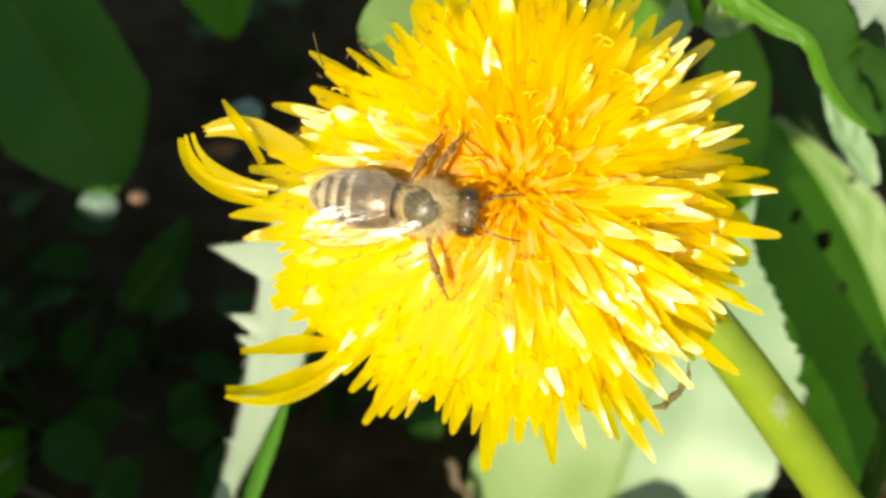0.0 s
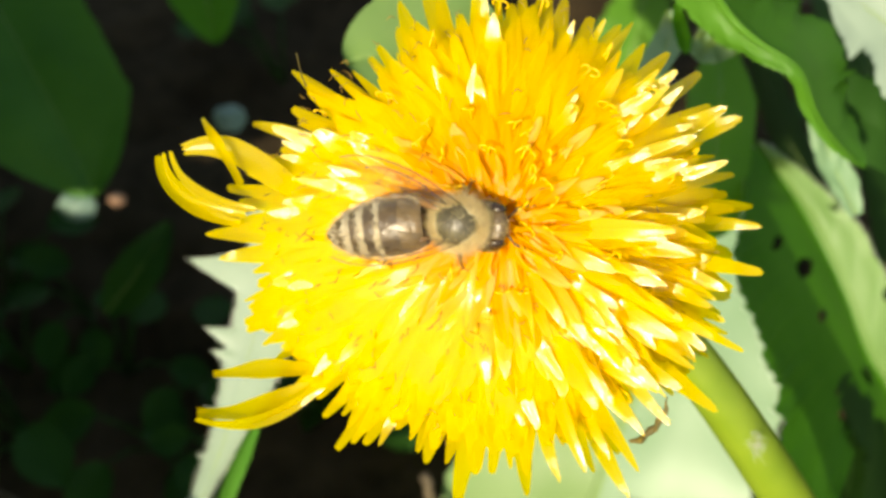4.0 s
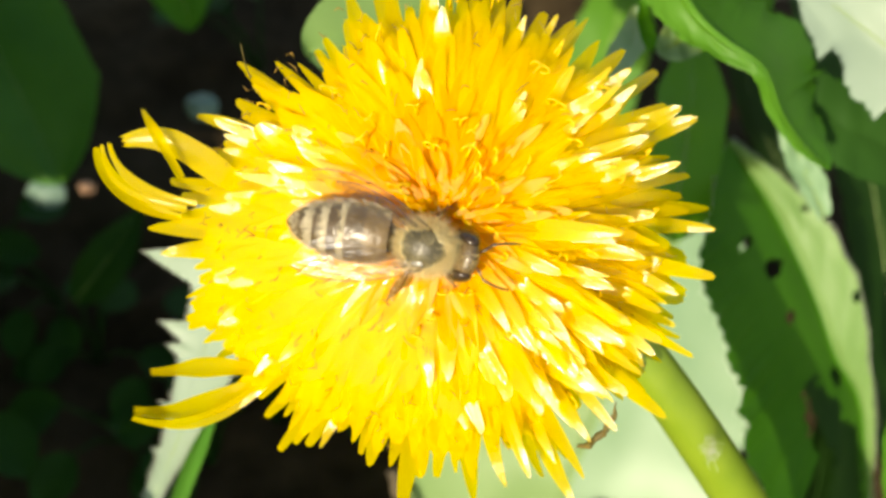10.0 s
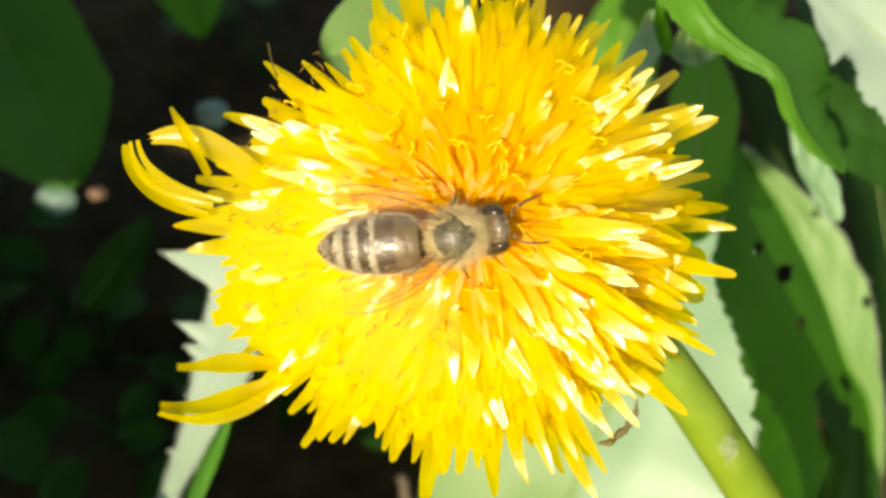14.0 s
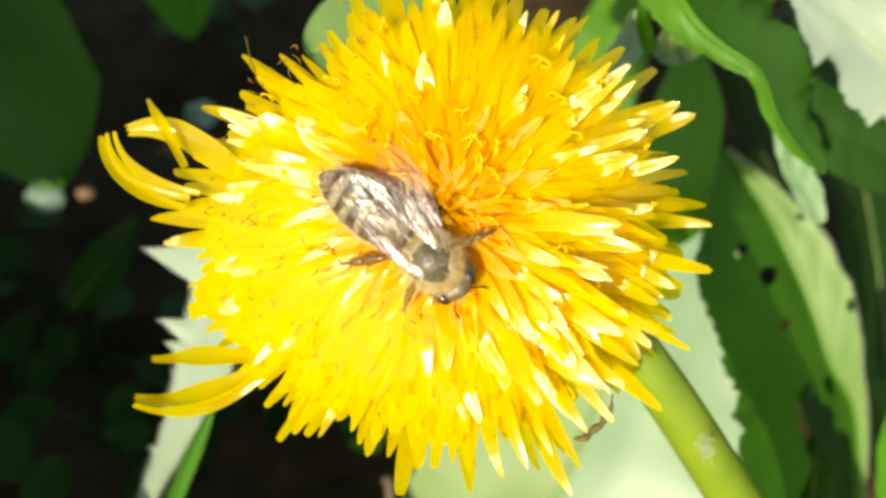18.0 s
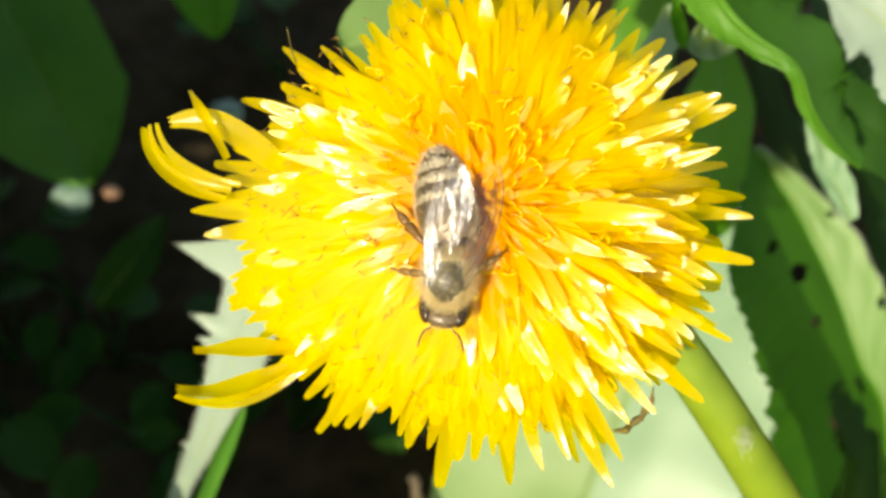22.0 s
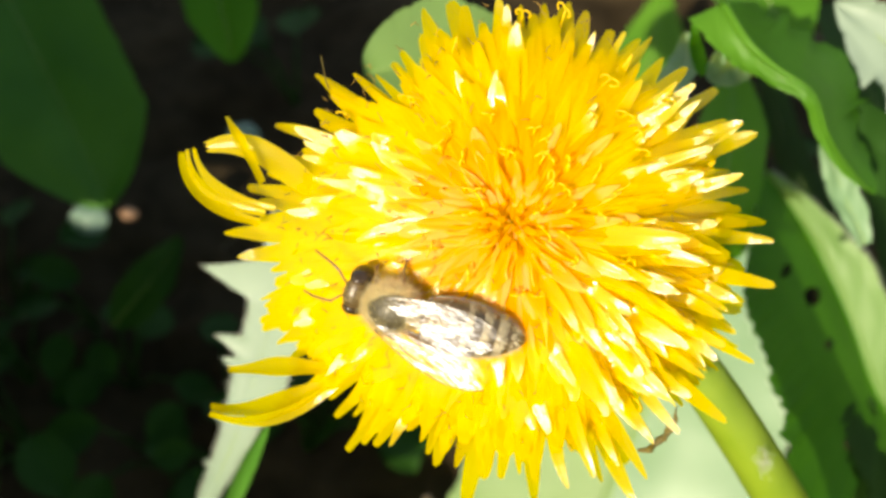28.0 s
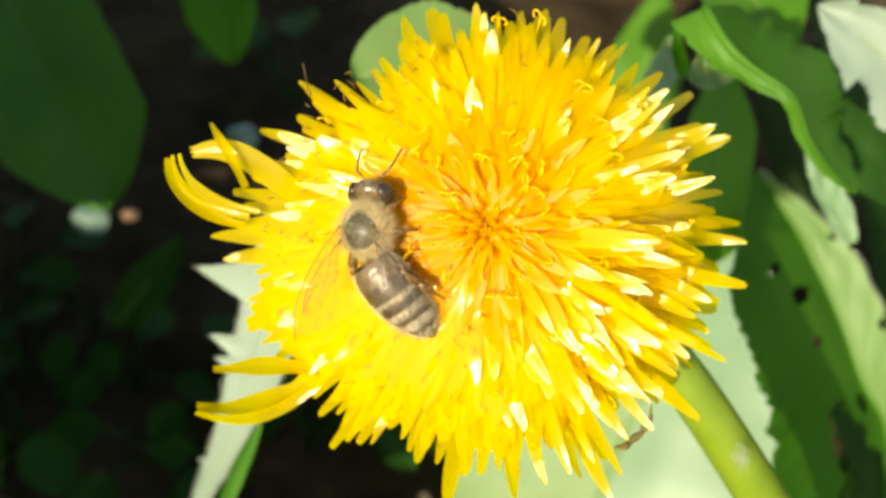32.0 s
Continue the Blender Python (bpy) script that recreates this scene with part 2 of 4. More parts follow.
def tube(points, radii, sides=8, cap=True):
    """A round rod through points; radii one to a point."""
    verts, faces = [], []
    side = None
    for i, p in enumerate(points):
        d = (points[min(i + 1, len(points) - 1)] - points[max(i - 1, 0)]).normalized()
        if side is None:
            side = d.orthogonal().normalized()
        side = (side - d * side.dot(d)).normalized()
        over = d.cross(side)
        for k in range(sides):
            a = 2 * math.pi * k / sides
            verts.append(p + (side * math.cos(a) + over * math.sin(a)) * radii[i])
    for i in range(len(points) - 1):
        for k in range(sides):
            a, b = i * sides + k, i * sides + (k + 1) % sides
            faces.append((a, b, b + sides, a + sides))
    if cap:
        faces.append(tuple(range(sides - 1, -1, -1)))
        faces.append(tuple(range((len(points) - 1) * sides, len(points) * sides)))
    return verts, faces


def merge(*meshes):
    verts, faces = [], []
    for v, f in meshes:
        n = len(verts)
        verts += v
        faces += [tuple(i + n for i in q) for q in f]
    return verts, faces


# ---- ground ----
def ground_height(x, y):
    d = math.hypot(x - 0.02, y - 0.05)
    v = Vector((x * 40, y * 40, 0.3))
    return (0.006 * noise.noise(v) + 0.004 * noise.noise(v * 3.1) + 0.0018 * noise.noise(v * 9.0)) * max(0.0, 1 - d / 0.6)


def ground():
    steps = [i * 0.0045 for i in range(-40, 41)]
    k, d = 0.18, 0.007
    outer = []
    while k < 400:
        k += d
        d *= 1.45
        outer.append(k)
    axis = [-v for v in reversed(outer)] + steps + outer
    n = len(axis)
    verts = [(x, y + 0.06, ground_height(x, y + 0.06)) for y in axis for x in axis]
    faces = [(j * n + i, j * n + i + 1, (j + 1) * n + i + 1, (j + 1) * n + i) for j in range(n - 1) for i in range(n - 1)]
    tagged(link("ground", verts, faces, SOIL, None), "dark damp garden soil with crumbs", "soil", kind="structure")
    rng = random.Random(4)
    bits = []
    for i in range(40):
        p = Vector((rng.uniform(-0.16, 0.16), rng.uniform(-0.05, 0.24), 0))
        p.z = ground_height(p.x, p.y) + rng.uniform(0.000, 0.010)
        a, ln = rng.uniform(0, 6.28), rng.uniform(0.012, 0.05)
        q = p + Vector((math.cos(a) * ln, math.sin(a) * ln, rng.uniform(-0.004, 0.008)))
        bits.append(tube([p, p.lerp(q, 0.5) + Vector((0, 0, rng.uniform(0, 0.004))), q], [0.0005, 0.0005, 0.0002], 4))
    v, f = merge(*bits)
    tagged(link("dry_stalks", v, f, STRAW, None), "dry brown grass stalks strewn on the soil", "dry stalks", kind="stuff")


ground()


# ---- leaves ----
def leaf(name, spine, width, material, label, lobes=0, tooth=0.10, seed=0, up=(0, 0, 1), cup=0.12, wave=0.06, holes=(), rib=RIB, tip=0.35, foot=0.35, hair=False, steps=90, sides=(1.0, 1.0), fold=(0.0, 0.0), ribbed=1.0, spikes=(), halves=None, fine=1, line=bezier, veins=0, under=None):
    """A leaf along a spine of millimetre points about the flower head. width: the widest half-width in millimetres;
    up: the way that its face looks; lobes: how many jagged lobes to a side; holes: (along, across, half-length,
    half-breadth);
    halves: the half-widths of either side at even steps along it, as shares of the width; veins: height of the side
    veins' relief;
    under: the brighter material of its second half, which paints the sunlit half of a folded leaf."""
    rng = random.Random(seed)
    ps = [at(*p) for p in spine]
    start = ps[0]
    me_thing = thing(name, start, label, "leaf")
    face = (BASE.to_3x3() @ Vector(up)).normalized()
    cols = [-1, -0.82, -0.62, -0.42, -0.22, -0.06, 0.06, 0.22, 0.42, 0.62, 0.82, 1]
    if fine > 1:
        cols = [k / (6.5 * fine) - 1 for k in range(int(13 * fine) + 1)]
    verts, faces, rims = [], [], []
    jag = [[rng.uniform(0.5, 1.3) for _ in range(lobes + 2)] for _ in (0, 1)]
    for i in range(steps + 1):
        s = i / steps
        p = line(ps, s)
        d = (line(ps, min(1, s + 0.01)) - line(ps, max(0, s - 0.01))).normalized()
        across = d.cross(face).normalized()
        over = face if halves else across.cross(d)
        end = min(1.0, ((1 - s) / tip) ** 0.62 + 0.01)
        row = []
        for c in cols:
            sd = 0 if c < 0 else 1
            prof = end * min(1.0, (s / (foot[sd] if isinstance(foot, tuple) else foot)) ** 0.6 + 0.05)
            if halves:
                prof = float(np.interp(s * (len(halves[sd]) - 1), range(len(halves[sd])), halves[sd]))
            w = width * MM * prof * sides[sd]
            edge = 1.0
            if lobes:
                ph = s * lobes + sd * 0.37
                k = int(ph) % (lobes + 1)
                edge -= 0.34 * jag[sd][k] * abs((ph % 1.0) - 0.0) ** 1.4
            edge += tooth * (noise.noise(Vector((s * 26, sd * 9.0 + seed, 0.5))) + 0.6 * ((s * 31 + sd * 0.4) % 1.0 - 0.5))
            edge += sum(h * max(0.0, 1 - abs(s - a) / w0) for a, d0, h, w0 in spikes if d0 == sd)
            wob = wave * width * MM * noise.noise(Vector((s * 5, c * 1.5, seed * 3.3)))
            lift = fold[sd] * width * MM * prof * sides[sd] * abs(c) + cup * width * MM * (abs(c) ** 1.5) - 0.05 * width * MM * math.exp(-(c * 9) ** 2)
            if veins:
                lift += veins * width * MM * abs(math.sin(math.pi * (s * 9 - abs(c) * 1.6))) ** 0.5 * min(1.0, abs(c) * 3)
            v = p + across * (w * c * (1 + (edge - 1) * abs(c) ** 2)) + over * (lift + wob)
            row.append(len(verts))
            verts.append(v)
        rims.append((verts[row[0]], verts[row[-1]], across))
        if i:
            for a in range(len(cols) - 1):
                mid = ((s - 0.5 / steps), (cols[a] + cols[a + 1]) / 2)
                if any(((mid[0] - h[0]) / h[2]) ** 2 + ((mid[1] - h[1]) / h[3]) ** 2 < 1 + 0.3 * noise.noise(Vector((mid[0] * 40, mid[1] * 6, 2.0))) for h in holes):
                    continue
                b = row[0] - len(cols) + a
                faces.append((b, b + 1, b + 1 + len(cols), b + len(cols)))
    blade = link("blade", verts, faces, material, me_thing)
    if under:
        blade.data.materials.append(under)
        for q in blade.data.polygons:
            q.material_index = int(cols[(q.vertices[0]) % len(cols)] >= -0.001)
    pts, rad = [], []
    for i in range(25):
        s = i / 24 * 0.96
        pts.append(line(ps, s) + face * (-0.0001))
        rad.append(ribbed * width * MM * (0.07 * (1 - s) + 0.010))
    v, f = tube(pts, rad, 8)
    link("midrib", v, f, rib, me_thing, "raised pale green midrib")
    if hair:
        bits = []
        for a, b, ac in rims[2:-1]:
            for q, sg in ((a, -1), (b, 1)):
                for _ in range(1):
                    e = q + ac * sg * MM * rng.uniform(0.2, 0.6) + face * MM * rng.uniform(-0.2, 0.4)
                    bits.append(tube([q, e], [0.00005, 0.00002], 3, False))
        v, f = merge(*bits)
        tagged(link("edge_hairs", v, f, WOOL, me_thing), "fine pale hairs", kind="stuff")
    return me_thing


# pale leaf low beside the stem, in full sun
leaf("dandelion_leaf", [(13.3, -76.3, -128.0), (20.9, -42.5, -118.0), (29.6, -20.2, -114.0), (48.2, 10.4, -122.0)], 24, LEAF_BRIGHT, "broad pale green leaf in full sun under the flower", 0, 0.03, 3, (-0.27, -0.05, 0.96), 0.06, 0.07, tip=0.3, foot=0.2, ribbed=0.15, rib=LEAF_BRIGHT, under=LEAF_PALE)
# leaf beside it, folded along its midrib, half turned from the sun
# Shade and sunlight are painted on its halves: dark first half, bright second.
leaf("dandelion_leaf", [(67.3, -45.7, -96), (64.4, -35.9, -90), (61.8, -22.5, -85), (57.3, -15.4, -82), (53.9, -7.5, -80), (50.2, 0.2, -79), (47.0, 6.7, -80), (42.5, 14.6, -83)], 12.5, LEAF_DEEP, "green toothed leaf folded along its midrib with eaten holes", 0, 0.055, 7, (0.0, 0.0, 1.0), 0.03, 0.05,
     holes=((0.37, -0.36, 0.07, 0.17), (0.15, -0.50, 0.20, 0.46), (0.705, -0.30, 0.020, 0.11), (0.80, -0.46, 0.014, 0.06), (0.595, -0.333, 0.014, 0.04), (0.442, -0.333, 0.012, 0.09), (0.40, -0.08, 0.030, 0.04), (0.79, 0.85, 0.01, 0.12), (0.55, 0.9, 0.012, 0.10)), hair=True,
     halves=((1.5, 1.6, 1.88, 1.75, 1.52, 1.45, 1.3, 0.03), (0.02, 0.03, 0.12, 0.36, 0.46, 0.42, 0.28, 0.02)), fold=(1.38, 0.15), rib=LEAF, ribbed=0.10, steps=190, fine=3, line=through_points, veins=0.012, under=LEAF_BRIGHT)
leaf("dandelion_leaf", [(31.6, 0.9, -70.0), (34.1, 9.2, -72.0), (36.0, 18.4, -74.0), (36.9, 28.9, -78.0)], 5.2, LEAF, "dark green leaf standing behind the flower's rim", 0, 0.05, 9, (0.3, 0.1, 0.95), 0.1, 0.1, tip=0.3, foot=0.2, ribbed=0.3)
# Two unseen leaves added to throw a lobed shadow on the pale leaf.
for k, low in enumerate(([(-4.5, -123.1, -72), (3.5, -87.1, -66), (7.0, -71.1, -63), (10.5, -55.1, -60)],
                        [(45.5, -123.0, -72), (35.5, -87.0, -66), (31.0, -71.0, -63), (26.6, -55.0, -60)])):
    leaf("shade_leaf", low, 14.0, LEAF_DIM, "unseen round-tipped leaf added to shadow the pale leaf", 0, 0.03, 83 + k, (0.0, 0.0, 1.0), 0.05, 0.05, halves=((0.8, 1, 1, 0.98, 0.9, 0.7, 0.1), (0.8, 1, 1, 0.98, 0.9, 0.7, 0.1)), ribbed=0.3, line=through_points)
# Its dark material carries the shade seen through the holes.
leaf("shade_leaf", [(86.5, -59.5, -150), (83.0, -47.0, -144), (80.0, -29.7, -139), (74.3, -20.5, -136), (70.0, -10.2, -134), (65.1, -0.1, -133)], 12.5, LEAF_SHADED, "dark leaf in the shade close under the toothed leaf", 0, 0.04, 87, (0.0, 0.0, 1.0), 0.03, 0.05, halves=((1.3, 1.35, 1.3, 1.1, 0.8, 0.1), (0.1, 0.1, 0.1, 0.1, 0.1, 0.02)), fold=(2.0, 0.1), ribbed=0.1, rib=LEAF_SHADED, line=through_points)
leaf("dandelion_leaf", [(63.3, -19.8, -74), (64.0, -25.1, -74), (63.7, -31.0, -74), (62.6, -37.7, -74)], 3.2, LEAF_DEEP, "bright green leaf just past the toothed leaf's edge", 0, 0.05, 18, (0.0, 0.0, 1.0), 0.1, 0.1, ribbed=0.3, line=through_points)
# Added to cover lit soil; the shade is in its dark colour.
leaf("shade_leaf", [(70.0, -22.0, -128), (70.5, -34.5, -128), (68.5, -48.0, -129), (64.5, -59.0, -131)], 18, LEAF_SHADED, "dark leaf low in the shade below the eaten leaf", 0, 0.04, 89, (0.85, 0.3, 0.45), 0.05, 0.08, halves=((0.5, 1, 1, 0.6), (0.5, 1, 1, 0.6)), ribbed=0.2, line=through_points, rib=LEAF_SHADED)
# arching leaf behind, upper side
# Blade material darkened for shade, lower edge brightened for sun.
leaf("dandelion_leaf", [(24.4, 26.3, -30), (26.2, 22.3, -28), (28.8, 19.9, -28), (32.5, 17.3, -28), (34.7, 13.5, -30), (37.3, 10.7, -32), (40.7, 8.1, -34)], 7.3, LEAF_DEEP, "arching wavy dandelion leaf with a bright midrib behind the flower", 0, 0.10, 11, (0.0, 0.0, 1.0), 0.0, 0.10,
     halves=((0.9, 1.1, 1.3, 1.35, 1.4, 1.1, 0.2), (0.5, 0.36, 0.22, 0.18, 0.16, 0.12, 0.02)), fold=(-1.6, -0.35), ribbed=0.9, fine=2, line=through_points, veins=0.02, under=LEAF, rib=LEAF)
# Two dark leaf shapes stand in for shadowed soil between the other leaves.
leaf("shade_leaf", [(98.5, -64.4, -150), (91.0, -30.6, -145), (84.5, 6.9, -142), (77.0, 37.4, -142), (70.5, 52.8, -145)], 11.0, LEAF_SHADED, "large dark leaf shape added for shadowed soil behind the toothed leaf", 0, 0.06, 57, (0.0, 0.0, 1.0), 0.0, 0.06, halves=((0.7, 1, 1, 1, 0.6), (0.7, 1, 1, 1, 0.6)), fold=(1.3, -1.0), ribbed=0.2, line=through_points)
leaf("shade_leaf", [(90.4, -17.1, -165), (74.9, 8.5, -160), (66.4, 25.3, -158), (62.4, 42.5, -160)], 6.5, LEAF_SHADED, "dark leaf shape added for shaded soil in the gap between the leaves", 0, 0.06, 58, (0.0, 0.0, 1.0), 0.0, 0.06, halves=((0.7, 1, 1, 0.6), (0.7, 1, 1, 0.6)), fold=(1.6, -1.3), ribbed=0.2, line=through_points)
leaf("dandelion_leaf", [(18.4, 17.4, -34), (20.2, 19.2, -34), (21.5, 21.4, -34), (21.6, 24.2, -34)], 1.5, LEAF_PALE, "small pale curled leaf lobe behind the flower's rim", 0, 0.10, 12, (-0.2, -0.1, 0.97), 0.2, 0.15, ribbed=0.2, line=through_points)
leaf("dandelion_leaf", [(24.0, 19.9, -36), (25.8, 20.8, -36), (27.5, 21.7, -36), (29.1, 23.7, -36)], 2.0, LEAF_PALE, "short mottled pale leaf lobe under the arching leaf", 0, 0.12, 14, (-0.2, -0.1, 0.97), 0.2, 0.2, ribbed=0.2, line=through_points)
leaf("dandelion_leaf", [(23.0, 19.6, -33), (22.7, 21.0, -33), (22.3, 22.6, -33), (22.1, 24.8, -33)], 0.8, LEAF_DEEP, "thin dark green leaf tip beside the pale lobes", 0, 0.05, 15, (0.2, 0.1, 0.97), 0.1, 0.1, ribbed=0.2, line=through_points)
leaf("dandelion_leaf", [(41.9, 17.4, -50), (46.6, 14.3, -51), (51.6, 12.1, -52), (57.9, 9.9, -54)], 4.6, LEAF_SHADED, "deep green wavy leaf under the pale ragged leaf", 0, 0.06, 16, (0.1, 0.0, 0.99), 0.1, 0.12, ribbed=0.3, line=through_points, halves=((0.7, 1, 1, 0.8), (0.5, 0.9, 1.0, 0.8)), rib=LEAF_SHADED)
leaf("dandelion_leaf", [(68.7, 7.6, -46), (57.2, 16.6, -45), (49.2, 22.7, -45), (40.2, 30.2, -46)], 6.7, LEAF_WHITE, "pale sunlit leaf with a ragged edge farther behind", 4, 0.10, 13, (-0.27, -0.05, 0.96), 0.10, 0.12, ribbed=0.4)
leaf("dandelion_leaf", [(30.5, 59.1, -82.0), (36.8, 46.8, -78.0), (41.0, 37.0, -76.0), (45.4, 29.8, -78.0)], 9.5, LEAF, "deep green leaf tip hanging behind the flower", 0, 0.06, 17, (0.3, 0.3, 0.9), 0.12, 0.1, ribbed=0.4)
leaf("dandelion_leaf", [(29.1, 11.3, -176.0), (36.2, 31.6, -174.0), (40.8, 43.3, -172.0), (43.9, 62.1, -176.0)], 8.5, LEAF, "green leaf low behind the upper petals", 0, 0.06, 47, (-0.2, -0.1, 0.97), 0.1, 0.1, ribbed=0.4)
# leaf behind the flower's upper rim
leaf("dandelion_leaf", [(12.9, 12.4, -60.0), (2.0, 18.8, -40.0), (-4.5, 22.4, -34.0), (-10.7, 19.5, -34.0)], 8, LEAF_BRIGHT, "pale green leaf tip behind the flower's upper rim", 0, 0.05, 19, (-0.1, 0.1, 0.98), 0.12, 0.05, ribbed=0.4)
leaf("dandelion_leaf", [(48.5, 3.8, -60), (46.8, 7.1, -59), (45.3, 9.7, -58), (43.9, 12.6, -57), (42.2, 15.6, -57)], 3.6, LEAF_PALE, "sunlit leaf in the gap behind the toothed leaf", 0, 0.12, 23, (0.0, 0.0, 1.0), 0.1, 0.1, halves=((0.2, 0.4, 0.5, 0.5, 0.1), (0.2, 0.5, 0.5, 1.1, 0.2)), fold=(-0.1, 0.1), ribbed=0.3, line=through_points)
leaf("dandelion_leaf", [(88.9, 2.3, -122.0), (81.4, 11.7, -118.0), (76.2, 18.3, -117.0), (69.6, 27.0, -119.0)], 8.6, LEAF_DEEP, "deep green leaf behind the arching leaf", 3, 0.08, 53, (0.66, 0.40, 0.64), 0.12, 0.12, ribbed=0.5)
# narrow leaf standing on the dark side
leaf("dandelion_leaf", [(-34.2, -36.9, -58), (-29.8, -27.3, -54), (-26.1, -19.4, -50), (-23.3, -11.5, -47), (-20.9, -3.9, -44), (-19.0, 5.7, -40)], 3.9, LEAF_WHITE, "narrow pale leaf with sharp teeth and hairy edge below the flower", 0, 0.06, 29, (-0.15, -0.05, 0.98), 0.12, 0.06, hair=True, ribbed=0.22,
     halves=((0.22, 0.28, 0.40, 0.6, 0.7, 0.3), (0.20, 0.22, 0.5, 1.0, 1.0, 0.3)), line=through_points,
     spikes=((0.838, 0, 2.6, 0.045), (0.655, 0, 1.2, 0.03), (0.60, 0, 0.7, 0.018), (0.44, 0, 0.8, 0.012), (0.30, 0, 0.6, 0.010), (0.95, 0, 1.2, 0.02)), steps=180)
leaf("dandelion_leaf", [(-29.6, -34.5, -54), (-26.7, -27.3, -51), (-23.9, -21.0, -48), (-21.5, -16.9, -45)], 1.0, LEAF_DIM, "dull green folded edge of a narrow leaf", 0, 0.08, 31, (0.5, 0.0, 0.86), 0.2, 0.08, rib=STRAW, ribbed=0.4)
# shaded leaves on the dark side, with part of the shade in their colours
leaf("shade_leaf", [(-96.3, 74.0, -128.0), (-78.7, 45.9, -120.0), (-67.4, 29.8, -116.0), (-61.0, 10.1, -120.0)], 13, LEAF_DIM, "large smooth dark leaf in the shade behind the flower", 0, 0.02, 37, (0.1, 0.2, 0.97), 0.10, 0.08, tip=0.22, foot=0.4, ribbed=0.1)
leaf("shade_leaf", [(-53.4, 70.9, -150.0), (-49.1, 58.7, -146.0), (-45.6, 48.9, -146.0), (-45.2, 40.8, -150.0)], 7, LEAF_DEEP, "dark leaf hanging in deep shade", 0, 0.02, 41, (0.1, 0.2, 0.97), 0.1, 0.1, ribbed=0.3)
leaf("shade_leaf", [(-67.6, -11.5, -150.0), (-63.3, -7.0, -146.0), (-58.5, -2.5, -144.0), (-53.7, 6.2, -146.0)], 4.5, LEAF_SHADED, "small dark leaf in deep shade", 0, 0.04, 43, (0.1, 0.2, 0.97), 0.1, 0.1, ribbed=0.3)
# tall unseen leaves added beside the bed, to keep the sun off the soil
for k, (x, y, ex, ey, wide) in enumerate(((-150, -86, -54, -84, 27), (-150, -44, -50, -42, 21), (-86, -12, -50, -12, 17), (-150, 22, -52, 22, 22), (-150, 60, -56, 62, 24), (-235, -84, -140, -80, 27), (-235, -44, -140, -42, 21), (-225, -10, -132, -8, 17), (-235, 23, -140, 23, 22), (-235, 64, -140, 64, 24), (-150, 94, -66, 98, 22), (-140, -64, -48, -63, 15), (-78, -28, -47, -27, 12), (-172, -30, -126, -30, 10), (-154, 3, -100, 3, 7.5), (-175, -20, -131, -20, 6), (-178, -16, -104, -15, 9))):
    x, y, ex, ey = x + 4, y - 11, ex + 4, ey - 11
    leaf("shade_leaf", [(x - 20, y, -190), (x - 12, y, -70), (x + 8, y, 2), (ex, ey, -20)], wide, LEAF_DEEP, "tall broad unseen leaf added to shade the soil", 0, 0.02, 61 + k, (-0.4, -0.05, 0.9), 0.05, 0.06, tip=0.16, foot=0.5, ribbed=0.6)


def weed(place, size, seed):
    """A low weed of a few round leaflets on thin stalks, shade put into their dark colour."""
    rng = random.Random(seed)
    foot = at(*place)
    foot.z = ground_height(foot.x, foot.y) - 0.001
    w = thing("ground_weed", foot, "low weed with small round dark leaves on shaded soil", "weed", "weeds on the soil")
    for i in range(rng.randint(4, 6)):
        a = rng.uniform(0, 6.28)
        ln = size * MM * rng.uniform(0.5, 1.1)
        end = foot + Vector((math.cos(a) * ln, math.sin(a) * ln, size * MM * rng.uniform(0.7, 1.5)))
        mid = foot.lerp(end, 0.5) + Vector((0, 0, ln * 0.3))
        v, f = tube([foot, mid, end], [0.0005, 0.0004, 0.0003], 5)
        link("stalk", v, f, LEAF_SHADED, w)
        way = Vector((math.cos(a), math.sin(a), -0.15)).normalized()
        side = way.cross(Vector((rng.uniform(-0.3, 0.3), rng.uniform(-0.3, 0.3), 1))).normalized()
        over = side.cross(way)
        lw = size * MM * rng.uniform(0.42, 0.62)
        verts, faces = [], []
        for r in range(9):
            s = r / 8
            half = lw * 0.62 * math.sin(math.pi * min(1, s * 0.92 + 0.06)) ** 0.7
            for c in (-1, -0.5, 0, 0.5, 1):
                verts.append(end + way * (s * lw * 1.5) + side * half * c * (1 + 0.12 * math.sin(s * 25)) + over * lw * (0.14 * abs(c) - 0.25 * s * s))
            if r:
                for c in range(4):
                    b = (r - 1) * 5 + c
                    faces.append((b, b + 1, b + 6, b + 5))
        link("leaflet", verts, faces, LEAF_SHADED, w)
    return w


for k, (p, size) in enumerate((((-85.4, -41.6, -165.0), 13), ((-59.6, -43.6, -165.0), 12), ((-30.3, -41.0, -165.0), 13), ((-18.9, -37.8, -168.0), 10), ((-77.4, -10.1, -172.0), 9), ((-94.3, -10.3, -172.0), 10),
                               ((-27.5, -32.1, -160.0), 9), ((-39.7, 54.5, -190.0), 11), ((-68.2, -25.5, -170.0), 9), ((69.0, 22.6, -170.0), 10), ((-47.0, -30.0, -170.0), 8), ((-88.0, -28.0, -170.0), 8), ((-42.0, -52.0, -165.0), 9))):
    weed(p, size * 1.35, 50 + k)


